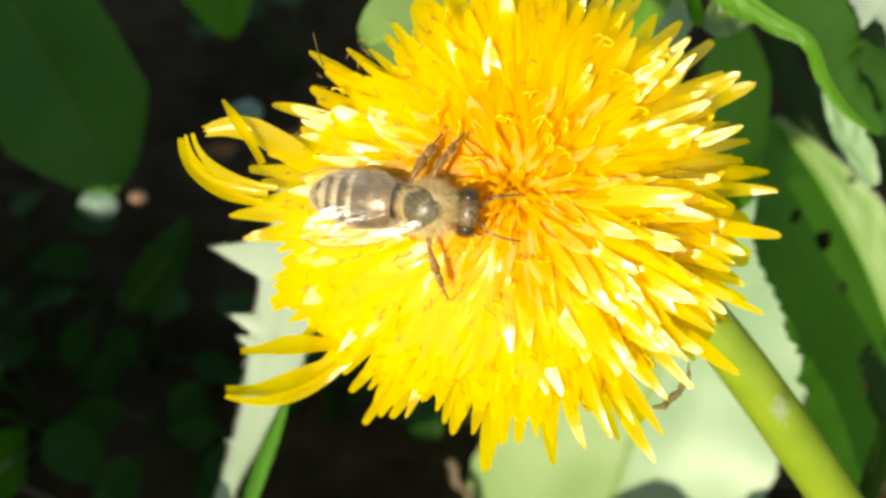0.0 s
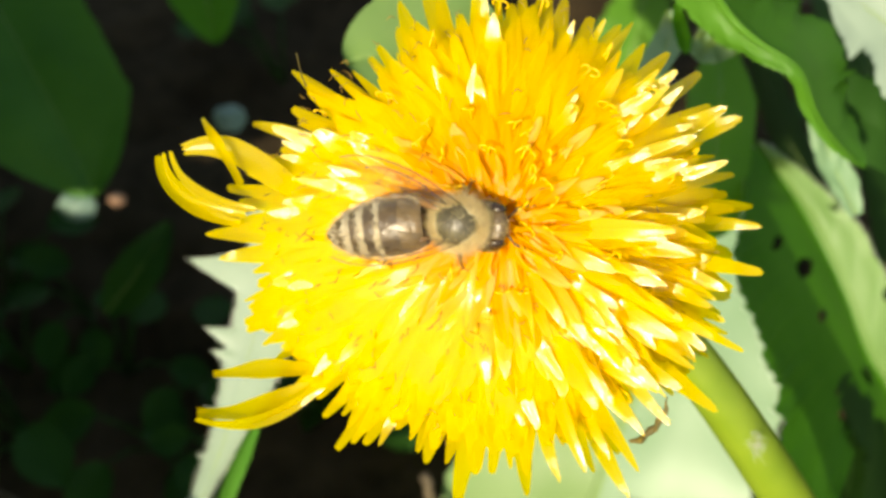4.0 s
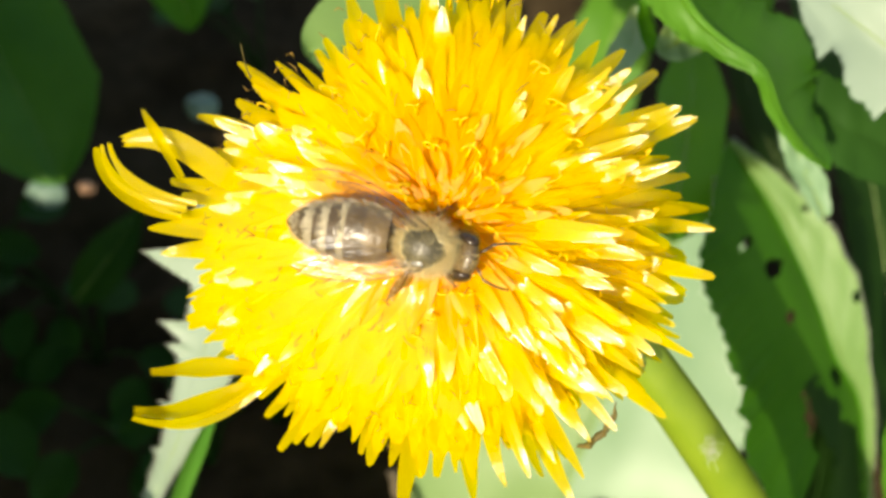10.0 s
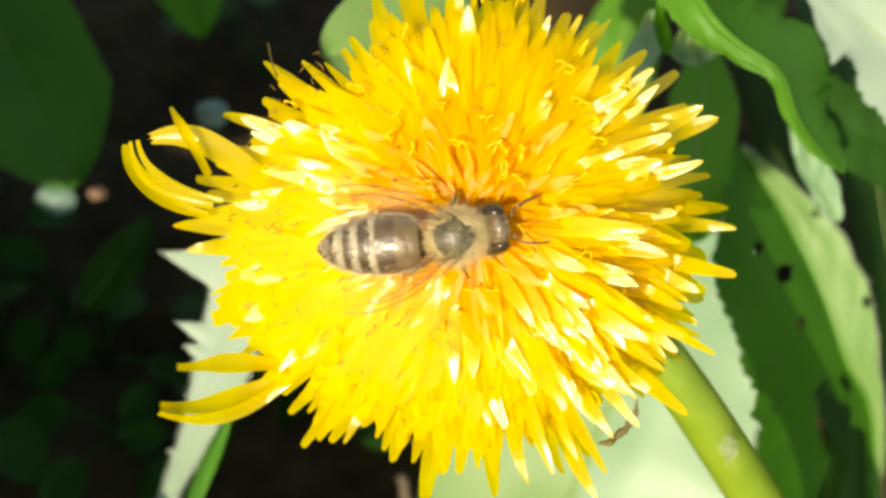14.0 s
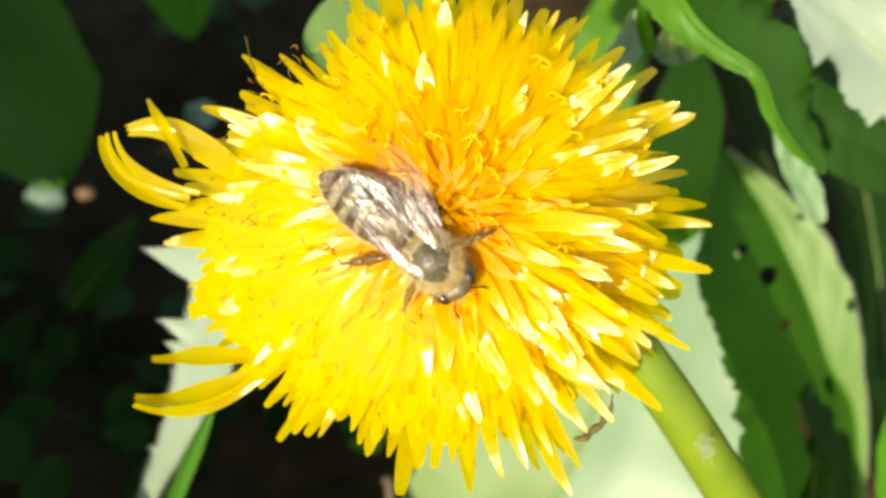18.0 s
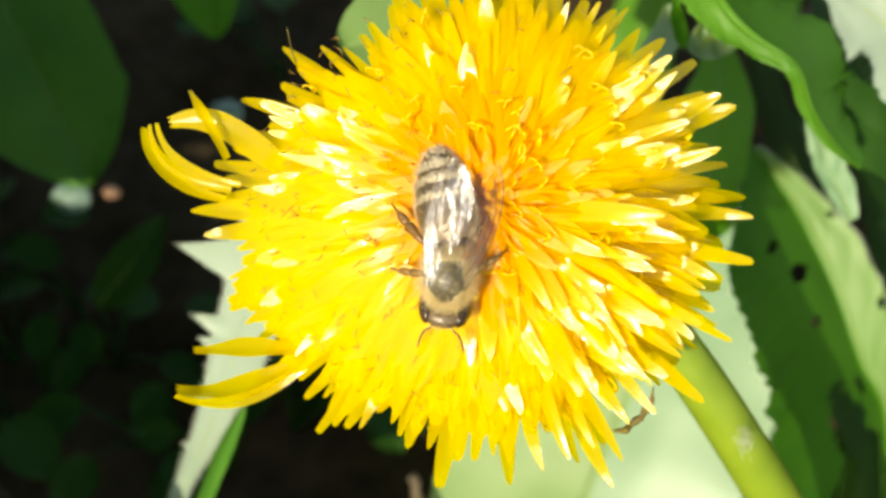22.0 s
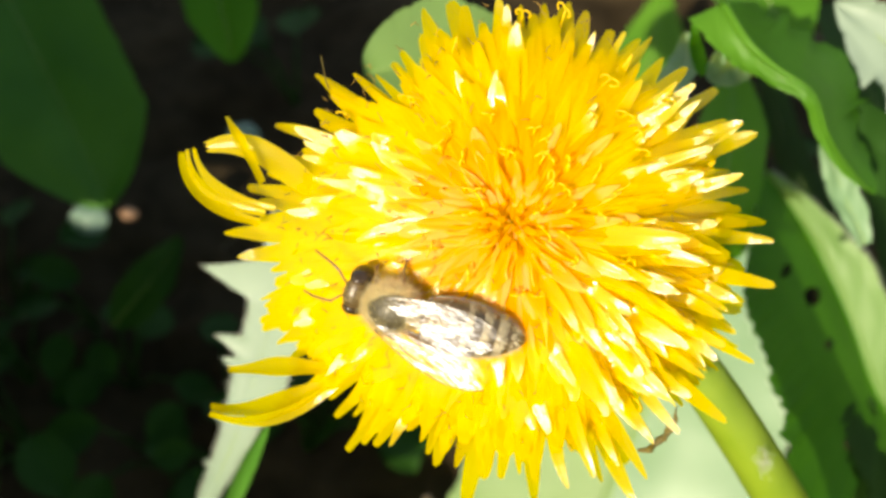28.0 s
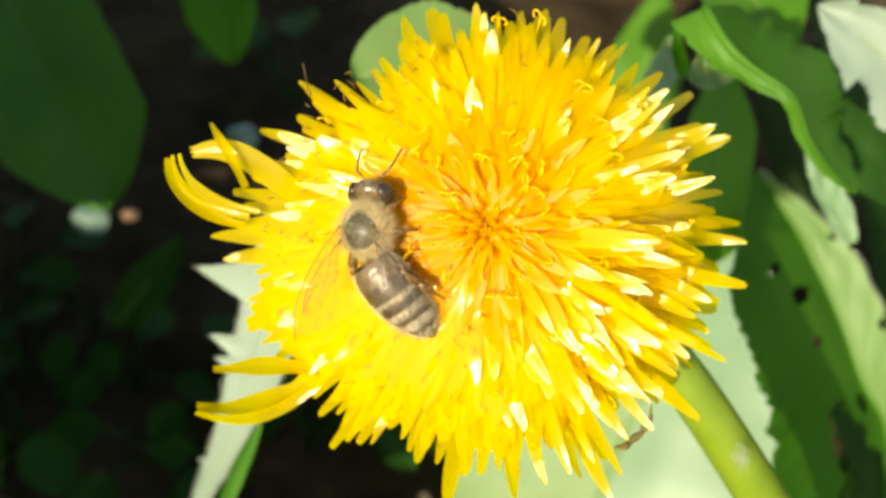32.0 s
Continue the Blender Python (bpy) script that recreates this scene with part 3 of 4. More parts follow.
def bit(name, place, rx, ry, material, label, seed):
    """A small curled scrap of leaf."""
    c = at(*place)
    t = thing(name, c, label, "leaf scrap")
    verts, faces = [], []
    right, up, back = (BASE.to_3x3() @ Vector(v) for v in ((1, 0, 0), (0, 1, 0), (0, 0, 1)))
    n, m = 24, 5
    for j in range(m + 1):
        for i in range(n):
            a = 2 * math.pi * i / n
            r = j / m * (1 + 0.16 * noise.noise(Vector((math.cos(a) * 1.5, math.sin(a) * 1.5, seed))))
            verts.append(c + right * (rx * MM * r * math.cos(a)) + up * (ry * MM * r * math.sin(a)) + back * (MM * (1.2 - 2.0 * r * r + 0.5 * math.sin(3 * a) * r)))
    for j in range(m):
        for i in range(n):
            a, b = j * n + i, j * n + (i + 1) % n
            faces.append((a, b, b + n, a + n))
    link("scrap", verts, faces, material, t)


bit("leaf_scrap", (-71.5, 9.4, -145.0), 3.8, 2.9, PETALBIT, "small pale green leaf scrap on a stalk", 1.0)
bit("leaf_scrap", (-42.0, 25.8, -145.0), 3.2, 2.6, PETALBIT, "small pale green leaf scrap low behind the flower", 3.0)
bit("leaf_scrap", (-64.1, 10.5, -146.0), 1.7, 1.2, PINKBIT, "small tan dry leaf scrap", 2.0)



def dry_stem():
    ps = [at(*p) for p in ((-5.6, -38.2, -118.0), (-4.3, -41.4, -119.0), (-2.5, -45.7, -121.0), (1.6, -55.0, -126.0))]
    t = thing("dry_stem", ps[-1], "short dry tan stem lying on the soil by the pale leaf", "dry stem")
    v, f = tube([bezier(ps, i / 12) + Vector((0.0004 * math.sin(i * 1.3), 0.0003 * math.cos(i), 0)) for i in range(13)], [0.0008 + 0.0001 * math.sin(i * 2.0) for i in range(13)], 8)
    link("stalk", v, f, STRAW, t)


dry_stem()

# ---- dandelion ----
MID = Vector((2.3, 3.1, 0.0))
FOOT = at((100.2, -109.4, -110.0)[0], (100.2, -109.4, -110.0)[1], -110)
FOOT.z = ground_height(FOOT.x, FOOT.y) - 0.002
dandelion = thing("dandelion", FOOT, "fully open yellow dandelion head on a pale green stalk", "flower")


def dome(r):
    """Height of the flower's face, in millimetres, at r millimetres from its middle."""
    return 5.5 - 0.026 * r * r


def stalk():
    ps = [at(MID.x + 1, MID.y - 1, -10), at(*(12.6, 2.2, -16.0)), at(*(20.4, -7.7, -14.0)), at(*(26.0, -16.6, -17.0)), at(*(34.7, -35.1, -26.0)), FOOT]
    pts = [bezier(ps, i / 40) for i in range(41)]
    v, f = tube(pts, [(1.75 + 0.55 * min(1, i / 22)) * MM for i in range(41)], 20)
    link("stalk", v, f, STEM, dandelion, "smooth pale green hollow stalk")


stalk()


def tuft():
    """A wisp of white down stuck on the stalk."""
    rng = random.Random(14)
    c = Vector((24.6, -16.0, -14.5))
    bits = []
    for _ in range(90):
        p = c + Vector((rng.gauss(0, 0.28), rng.gauss(0, 0.45), rng.uniform(-0.6, -0.1)))
        q = p + Vector((rng.gauss(0, 0.35), rng.gauss(0, 0.35), rng.uniform(0, 0.5)))
        bits.append(tube([BASE @ (v * MM) for v in (p, q)], [0.000022, 0.00001], 3))
    v, f = merge(*bits)
    tagged(link("down", v, f, WOOL, dandelion), "wisp of white down", kind="stuff")


tuft()


def receptacle():
    verts, faces = [], []
    prof = ((0.5, -11), (3.0, -10.5), (4.6, -8.5), (5.2, -5.5), (5.4, -3), (4.5, -1.6), (2, -1.0), (0.2, -0.8))
    n = 28
    for r, z in prof:
        for i in range(n):
            a = 2 * math.pi * i / n
            verts.append(at(MID.x + r * math.cos(a), MID.y + r * math.sin(a), z))
    for j in range(len(prof) - 1):
        for i in range(n):
            faces.append((j * n + i, j * n + (i + 1) % n, (j + 1) * n + (i + 1) % n, (j + 1) * n + i))
    link("receptacle", verts, faces, STEM, dandelion, "green cup below the florets")
    verts, faces = [], []
    for j in range(9):
        r = 0.1 + 7.9 * j / 8
        for i in range(n):
            a = 2 * math.pi * i / n
            verts.append(at(MID.x + r * math.cos(a), MID.y + r * math.sin(a), 4.9 - 0.045 * r * r + 0.25 * math.sin(5 * a + j * 2.0)))
        if j:
            for i in range(n):
                q, w = (j - 1) * n + i, (j - 1) * n + (i + 1) % n
                faces.append((q, w, w + n, q + n))
    link("floret_bed", verts, faces, PETAL_YOUNG, dandelion, "orange bed of unopened florets", [(v.x * 700, v.y * 700) for v in verts])
    rng = random.Random(8)
    for i in range(18):
        a = 2 * math.pi * (i + rng.uniform(-0.2, 0.2)) / 18
        pts = []
        for s in range(7):
            k = s / 6
            r, z = 4.8 + 6.0 * k, -7.5 - 5.0 * k * k + 3 * k
            pts.append(((r, z), 1.1 * (1 - k) ** 0.7 + 0.05))
        vv, ff = [], []
        for j, ((r, z), w) in enumerate(pts):
            for c in (-1, 0, 1):
                b = a + c * w / r
                vv.append(at(MID.x + r * math.cos(b), MID.y + r * math.sin(b), z - 0.15 * abs(c)))
            if j:
                for c in (0, 1):
                    q = (j - 1) * 3 + c
                    ff.append((q, q + 1, q + 4, q + 3))
        link("bract", vv, ff, STEM, dandelion)


receptacle()


def petal(angle, r0, z0, rt, sink, half, rng, material=PETAL, twist=0.0, swing=0.0, curl=0.0, joined=None, shiny=None):
    """One floret's strap: from (r0, z0) up to the dome and down along it to the reach rt, lying 'sink' millimetres below the face, with a blunt toothed end that may turn up."""
    n = 12
    cols = (-1, -0.6, -0.2, 0.2, 0.6, 1)
    a0 = radians(angle)
    turn = Matrix.Rotation(a0, 3, "Z")
    verts, faces, uv = [], [], []
    shift = rng.random() * 10
    east = math.cos(a0 + 0.25)
    loose = 0.35 + 0.65 * max(0.0, east)
    bright = rng.random() < 0.05 + 0.24 * max(0.0, east) ** 0.7 + 0.3 * math.exp(-((angle % 360 - 158) / 16) ** 2) + 0.3 * math.exp(-((angle % 360 - 312) / 22) ** 2) if shiny is None else shiny
    flute = rng.choice((0.02, 0.06, 0.12, 0.2, 0.35)) * (0.5 if bright else 2 * loose)
    start = rng.uniform(0.58, 0.80) if bright else rng.uniform(0.5, 0.8)
    if bright and -0.95 < math.sin(a0) < -0.15 and east > 0:
        start = rng.uniform(0.35, 0.65)
    droop = 0.012 * max(0.0, east)
    slope = 0.11 - 0.052 * rt - 2 * droop * max(0.0, rt - 6)
    tilt = (0.17 * math.cos(a0) + 0.10 * math.sin(a0) + rt / 174 - slope) * rng.uniform(0.85, 1.15) if bright else -slope * rng.uniform(-0.1, 0.3) * (0.4 + 0.6 * loose) + rng.gauss(0, 0.05)
    roll = (0.17 * math.sin(a0) - 0.10 * math.cos(a0)) / 0.85 + rng.gauss(0, 0.07) if bright else rng.gauss(0, 0.34 * loose)
    sway, phase, dip = rng.uniform(-0.30, 0.30), rng.uniform(0, 6.28), rng.uniform(-0.12, 0.12)
    blunt = rng.uniform(0.55, 0.85) if bright else rng.uniform(0.45, 0.85)
    lift = (rng.uniform(0.0, 0.4) + 0.2 * curl) * loose
    spine = []
    for i in range(n + 1):
        s = i / n
        r = r0 + (rt - r0) * s
        rise = min(1.0, s / 0.30)
        face = dome(r) - sink - 0.11 * (rt - r) + lift * s - droop * max(0.0, r - 6) ** 2
        z = z0 + (face - z0) * (rise * rise * (3 - 2 * rise)) + tilt * (rt - r0) * (max(0.0, s - start) ** 2 / 0.2 if s < start + 0.1 else s - start - 0.05)
        spine.append(Vector((r, swing * s ** 1.5 + sway * math.sin(phase + 5 * s) * s, z + dip * math.sin(phase * 2 + 6 * s) * s)))
    for i in range(n + 1):
        s = i / n
        p = spine[i]
        d = (spine[min(n, i + 1)] - spine[max(0, i - 1)]).normalized()
        side = d.cross(Vector((0, 0, 1)))
        side = side.normalized() if side.length > 1e-4 else Vector((0, 1, 0))
        over = side.cross(d)
        tw = (roll if bright else roll + 0.35 * twist * loose) * s
        side, over = side * math.cos(tw) + over * math.sin(tw), over * math.cos(tw) - side * math.sin(tw)
        w = half * (0.40 + 0.60 * min(1, s / 0.45) ** 0.8) * (1 - blunt * max(0, (s - 0.55) / 0.45) ** 1.6)
        for j, c in enumerate(cols):
            q = p + side * (w * c) + over * (flute * w * (c * c - 0.4) + 0.05 * w * math.cos(c * 9))
            if i == n:
                q = q + d * (0.36 * (0.5 - abs((j % 2) - 0.15)) * half - 0.45 * half * c * c)
            verts.append(BASE @ ((turn @ q + MID) * MM))
            uv.append((c * 0.5 + shift, s))
        if i:
            for j in range(5):
                b = (i - 1) * 6 + j
                faces.append((b, b + 1, b + 7, b + 6))
    if joined is not None:
        base = len(joined[0])
        joined[0].extend(verts)
        joined[1].extend(tuple(k + base for k in f) for f in faces)
        joined[2].extend(uv)
        return None
    return link("petal", verts, faces, material, dandelion, "", uv)


# outermost florets: reach in millimetres, bearing in degrees about the middle, half-width
RIM_UPPER_LEFT = ((16.8, 103, 0.7), (17.8, 104, 0.94), (17.6, 112, 0.82), (15.0, 122, 0.61), (14.7, 126, 0.53), (14.7, 132, 0.49), (16.0, 136, 0.53), (14.6, 136, 0.53), (18.6, 142, 0.61), (17.3, 142, 0.53), (16.2, 144, 0.53), (16.7, 149, 0.66), (19.3, 156, 0.61), (17.1, 156, 0.61), (16.1, 159, 0.57), (17.5, 163, 0.7))
RIM_UPPER_RIGHT = ((20.7, 2, 0.7), (18.1, 6, 0.53), (19.1, 10, 0.57), (17.1, 13, 0.57), (20.2, 22, 0.86), (18.6, 27, 0.66), (19.9, 34, 0.61), (17.0, 38, 0.61), (18.4, 42, 0.78), (18.3, 53, 0.53), (17.6, 55, 0.98), (16.5, 60, 0.45), (16.6, 63, 0.66), (17.3, 70, 0.82), (17.8, 75, 1.15), (16.9, 81, 0.7), (15.7, 84, 0.61), (16.4, 87, 0.49), (16.0, 91, 0.53), (16.9, 94, 0.7), (20.2, 358, 0.61))
RIM_LOWER_RIGHT = ((18.6, 274, 0.53), (21.7, 277, 0.7), (20.2, 284, 0.61), (19.0, 289, 0.53), (21.3, 292, 0.53), (22.4, 295, 0.7), (20.6, 299, 0.57), (18.7, 304, 0.61), (19.2, 310, 0.53), (19.2, 316, 0.53), (21.3, 318, 0.7), (20.4, 320, 0.53), (19.3, 323, 0.61), (20.1, 327, 0.53), (20.2, 331, 0.45), (20.4, 334, 0.45), (19.2, 338, 0.53), (19.7, 342, 1.23), (19.7, 348, 0.66), (19.0, 351, 1.23), (16.2, 353, 0.53))
RIM_LOWER_LEFT = ((20.0, 171, 0.57), (21.8, 182, 0.74), (17.8, 188, 0.7), (18.0, 191, 0.7), (17.8, 194, 0.66), (19.4, 197, 0.53), (19.2, 200, 0.66), (20.1, 202, 0.66), (20.2, 204, 0.57), (19.5, 208, 0.66), (19.5, 212, 0.66), (18.5, 216, 0.66), (18.6, 219, 0.61), (20.2, 220, 0.61), (18.8, 223, 0.61), (18.0, 224, 0.49), (19.4, 229, 0.57), (21.1, 235, 0.49), (19.4, 240, 0.61), (18.4, 243, 0.57), (18.0, 251, 0.53), (18.8, 254, 0.82), (18.5, 259, 0.7), (21.8, 263, 0.74), (19.2, 266, 0.61), (19.0, 270, 0.61))
RIM = RIM_UPPER_LEFT + RIM_UPPER_RIGHT + RIM_LOWER_RIGHT + RIM_LOWER_LEFT


def rim_reach(bearing):
    """How far the head's closed edge lies from its middle at a bearing, without the single straps that stand out of it."""
    near = sorted((abs((b - bearing + 180) % 360 - 180), r) for r, b, h in RIM)[:5]
    return min(r for d, r in near)


def florets():
    rng = random.Random(21)
    for reach, bearing, half in RIM:
        low = half > 0.9
        petal(bearing + rng.uniform(-0.5, 0.5), reach - 10.5, -3.5 if low else -2.5, reach, 1.2 if low else 0.3, half, rng, twist=rng.uniform(-0.3, 0.3), curl=rng.uniform(-0.3, 0.6), shiny=False if low else None)
    rest = ([], [], [])
    for reach, bearing, half in RIM:
        petal(bearing + rng.uniform(2.0, 4.5), reach - 11, -3.0, reach * rng.uniform(0.82, 0.95), 0.5, half * rng.uniform(0.85, 1.1), rng, twist=rng.uniform(-0.4, 0.4), swing=rng.uniform(-0.8, 0.8), curl=rng.uniform(-0.3, 0.6), joined=rest)
        if 165 < bearing < 250:
            petal(bearing - rng.uniform(1.0, 3.0), reach - 10, -2.6, reach * rng.uniform(0.88, 0.97), 0.4, half * rng.uniform(1.0, 1.25), rng, twist=rng.uniform(-0.3, 0.3), swing=rng.uniform(-0.5, 0.5), curl=rng.uniform(-0.2, 0.4), joined=rest, shiny=False)
    # the rest of the head: reaches spread evenly over the face, outer ones deeper
    count = 620
    for i in range(count):
        bearing = i * 137.508 + rng.uniform(-7, 7)
        r = 4.2 + (rim_reach(bearing % 360) * 0.95 - 4.2) * math.sqrt((i + 0.5) / count) + rng.uniform(-0.9, 0.5)
        half = max(0.62, 0.46 + 0.024 * r) * rng.uniform(0.75, 1.25) * (1 - 0.25 * max(0.0, math.cos(radians(bearing - 30))))
        young = r < 9.2 + rng.uniform(-1, 1)
        petal(bearing, max(0.6, r - rng.uniform(8.0, 11.0)), dome(r) - 3.0, r, rng.uniform(-0.2, 0.2), half, rng, PETAL_YOUNG if young else PETAL, twist=rng.uniform(-0.6, 0.6), swing=rng.uniform(-1.8, 1.8), curl=rng.uniform(-0.2, 0.6),
              joined=rest if (i % 4 and not young) else None)
    tagged(link("inner_petals", rest[0], rest[1], PETAL, dandelion, "", rest[2]), "crowded yellow strap petals", kind="stuff")
    for i in range(70):
        r = 0.5 + 4.6 * math.sqrt(i / 70)
        petal(i * 137.5 + rng.uniform(-20, 20), r * 0.3, 3.2, r, -0.5 + rng.uniform(-0.5, 0.2), rng.uniform(0.14, 0.26), rng, PETAL_YOUNG, twist=rng.uniform(-1, 1), swing=rng.uniform(-0.9, 0.9), curl=rng.uniform(-1.0, 2.0), shiny=False)
    # limp straps that hang out past the rim
    for spine, half, lean in ((((-16.1, 3.2, -2.0), (-20.1, 3.9, -3.0), (-21.8, 5.8, -1.0), (-21.3, 8.0, 1.0)), 0.46, (0.3, 0.25, 1)), (((-15.5, 3.8, -1.0), (-19.4, 4.4, -2.0), (-21.0, 6.0, 0.0), (-20.9, 8.2, 1.0)), 0.36, (-0.16, -0.10, 1)),
                              (((-14.8, 4.2, -1.0), (-18.6, 4.8, -1.0), (-20.3, 6.3, 0.0), (-20.4, 8.3, 1.0)), 0.36, (-0.2, -0.06, 1)), (((-11.9, 5.6, -1.0), (-14.3, 7.2, 0.0), (-16.1, 9.5, 1.0), (-19.6, 8.5, 0.0)), 1.0, (-0.18, -0.10, 1)),
                              (((-15.5, 5.9, 1.0), (-16.3, 7.9, 2.0), (-17.3, 9.3, 2.0), (-18.1, 10.6, 1.0)), 0.40, (0.6, 0.2, 1)), (((-10.2, -8.6, -3.0), (-13.2, -11.5, -4.0), (-16.5, -12.1, -2.0), (-19.1, -10.8, 0.0)), 0.55, (-0.2, -0.4, 1)),
                              (((-10.9, -8.6, -3.0), (-13.7, -10.5, -4.0), (-16.5, -11.2, -3.0), (-19.2, -10.5, -1.0)), 0.85, (0.5, 0.8, 1)), (((-10.1, -7.8, -2.0), (-13.4, -7.1, -2.0), (-15.6, -7.7, -1.0), (-17.8, -7.6, 0.0)), 0.7, (-0.2, 0.5, 1))):
        strap("petal", spine, half, lean, rng)


def strap(name, ps, half, lean, rng):
    """A limp floret strap along a spine of millimetre points, its face turned by 'lean', with a toothed end."""
    verts, faces, uv = [], [], []
    k = rng.random() * 9
    cols = (-1, -0.6, -0.2, 0.2, 0.6, 1)
    for i in range(17):
        s = i / 16
        p = bezier(ps, s)
        d = (bezier(ps, min(1, s + 0.02)) - bezier(ps, max(0, s - 0.02))).normalized()
        side = d.cross(Vector(lean)).normalized()
        over = side.cross(d)
        w = half * (0.7 + 0.3 * math.sin(3 * s)) * (1 - 0.45 * max(0.0, s - 0.6) / 0.4) * (1 + 0.10 * math.sin(9 * s + k))
        for j, c in enumerate(cols):
            q = p + side * w * c + over * (w * (0.22 * c * c + 0.05 * math.cos(9 * c) + 0.12 * math.sin(7 * s + k + c)))
            if i == 16:
                q = q + d * half * (0.25 if j % 2 else -0.1)
            verts.append(BASE @ (q * MM))
            uv.append((c * 0.5 + k, s))
        if i:
            for j in range(5):
                b = (i - 1) * 6 + j
                faces.append((b, b + 1, b + 7, b + 6))
    link(name, verts, faces, PETAL, dandelion, "", uv)


florets()


def stigmas():
    """Styles that end in two small coils."""
    rng = random.Random(33)
    for i in range(62):
        r = rng.uniform(1.5, 15.5)
        a = rng.gauss(0.7, 1.2)
        foot = MID + Vector((r * math.cos(a), r * math.sin(a), dome(r) - 0.5))
        lean = Vector((math.cos(a) * rng.uniform(0.1, 0.7), math.sin(a) * rng.uniform(0.1, 0.7), 1)).normalized()
        top = foot + lean * rng.uniform(1.0, 2.0)
        parts = [tube([BASE @ (p * MM) for p in (foot, foot.lerp(top, 0.5), top)], [0.00009, 0.00008, 0.00007], 5)]
        yaw = rng.uniform(0, math.pi)
        side = Vector((math.cos(yaw), math.sin(yaw), 0))
        for sg in (-1, 1):
            pts, cr, arc = [], rng.uniform(0.22, 0.46), rng.uniform(150, 300)
            for s in range(11):
                u = s / 10 * math.radians(arc)
                rr = cr * (1 - 0.03 * s)
                pts.append(BASE @ ((top + side * sg * (rr * (1 - math.cos(u))) + lean * (rr * math.sin(u)) + lean.cross(side) * 0.02 * s) * MM))
            parts.append(tube(pts, [0.00007] * 11, 5))
        v, f = merge(*parts)
        link("stigma", v, f, STIGMA, dandelion)


stigmas()


def style_ticks():
    """Thin brownish style ends between the petals, which also stand in for small shadow ticks."""
    rng = random.Random(61)
    bits = []
    for _ in range(230):
        r, a = 3.0 + 13.5 * math.sqrt(rng.random()), rng.gauss(3.6, 1.3)
        foot = MID + Vector((r * math.cos(a), r * math.sin(a), dome(r) + 0.35))
        b = a + rng.gauss(0.3, 0.7)
        ln = rng.uniform(0.35, 0.95)
        mid = foot + Vector((math.cos(b) * ln * 0.5, math.sin(b) * ln * 0.5, 0.28))
        end = foot + Vector((math.cos(b + rng.gauss(0, 0.5)) * ln, math.sin(b + rng.gauss(0, 0.5)) * ln, rng.uniform(-0.05, 0.3)))
        bits.append(tube([BASE @ (p * MM) for p in (foot, mid, end)], [0.00003, 0.00004, 0.00002], 4))
    v, f = merge(*bits)
    tagged(link("style_tangle", v, f, STYLE_TICK, dandelion), "thin brownish style ends and painted shadow ticks", kind="stuff")


style_ticks()


def loose_style():
    """A thin dark thread that stands off the upper rim."""
    pts = [Vector(p) for p in ((-11.0, 13.0, -2.0), (-11.4, 13.9, -1.0), (-11.3, 14.5, 0.0), (-11.5, 15.3, 0.0))]
    v, f = tube([at(*bezier(pts, i / 9)) for i in range(10)], [0.00007 - 0.000004 * i for i in range(10)], 5)
    link("loose_style", v, f, WITHER, dandelion, "thin dark dried style")


loose_style()


def withered():
    ps = [Vector(p) for p in ((12.4, -13.7, -4), (13.9, -13.3, -3.5), (14.8, -12.1, -3), (15.2, -10.2, -3))]
    t = thing("withered_floret", at(*ps[0]), "curled brown withered floret caught under the rim", "dead petal")
    rng = random.Random(3)
    for k, (lo, hi, fat) in enumerate(((0.0, 0.7, 0.30), (0.45, 1.0, 0.20), (0.5, 0.85, 0.14))):
        pts = [bezier(ps, lo + (hi - lo) * i / 12) + Vector((0.12 * math.sin(i * 0.9 + k), 0.12 * math.cos(i * 0.8 + 2 * k), 0.2 * k)) for i in range(13)]
        v, f = tube([at(*p) for p in pts], [MM * fat * (0.25 + 0.75 * math.sin(math.pi * min(1, (i + 0.5) / 12)) ** 0.8) * rng.uniform(0.75, 1.25) for i in range(13)], 7)
        link("husk" if k == 0 else "shred", v, f, WITHER, t)


withered()


# ---- bee ----
def blob(cx, cy, cz, rx, ry, rz, seg=20, rings=12, taper=0.0):
    """An ovoid in bee millimetres; taper narrows its front."""
    verts, faces = [], []
    for j in range(rings + 1):
        th = math.pi * j / rings
        for i in range(seg):
            ph = 2 * math.pi * i / seg
            x = -math.cos(th)
            k = 1 - taper * x
            verts.append(Vector((cx + rx * x, cy + ry * k * math.sin(th) * math.cos(ph), cz + rz * k * math.sin(th) * math.sin(ph))) * MM)
    for j in range(rings):
        for i in range(seg):
            a, b = j * seg + i, j * seg + (i + 1) % seg
            faces.append((a, b, b + seg, a + seg))
    return verts, faces


def fur(rng, count, c, r, length, keep=lambda d: True, width=0.02):
    """Thin hairs standing out of an ovoid."""
    verts, faces = [], []
    while len(faces) < count:
        d = Vector((rng.gauss(0, 1), rng.gauss(0, 1), rng.gauss(0, 1))).normalized()
        if not keep(d):
            continue
        p = Vector((c[0] + r[0] * d.x, c[1] + r[1] * d.y, c[2] + r[2] * d.z))
        out = Vector((d.x / r[0], d.y / r[1], d.z / r[2])).normalized()
        w = out.orthogonal().normalized()
        w.rotate(Matrix.Rotation(rng.uniform(0, 6.28), 3, out))
        ln = length * rng.uniform(0.5, 1.15)
        e = p + (out + Vector((rng.gauss(0, 0.7), rng.gauss(0, 0.7), rng.gauss(0, 0.7)))) * ln
        n = len(verts)
        verts += [(p + w * width) * MM, (p - w * width) * MM, e * MM]
        faces.append((n, n + 1, n + 2))
    return verts, faces


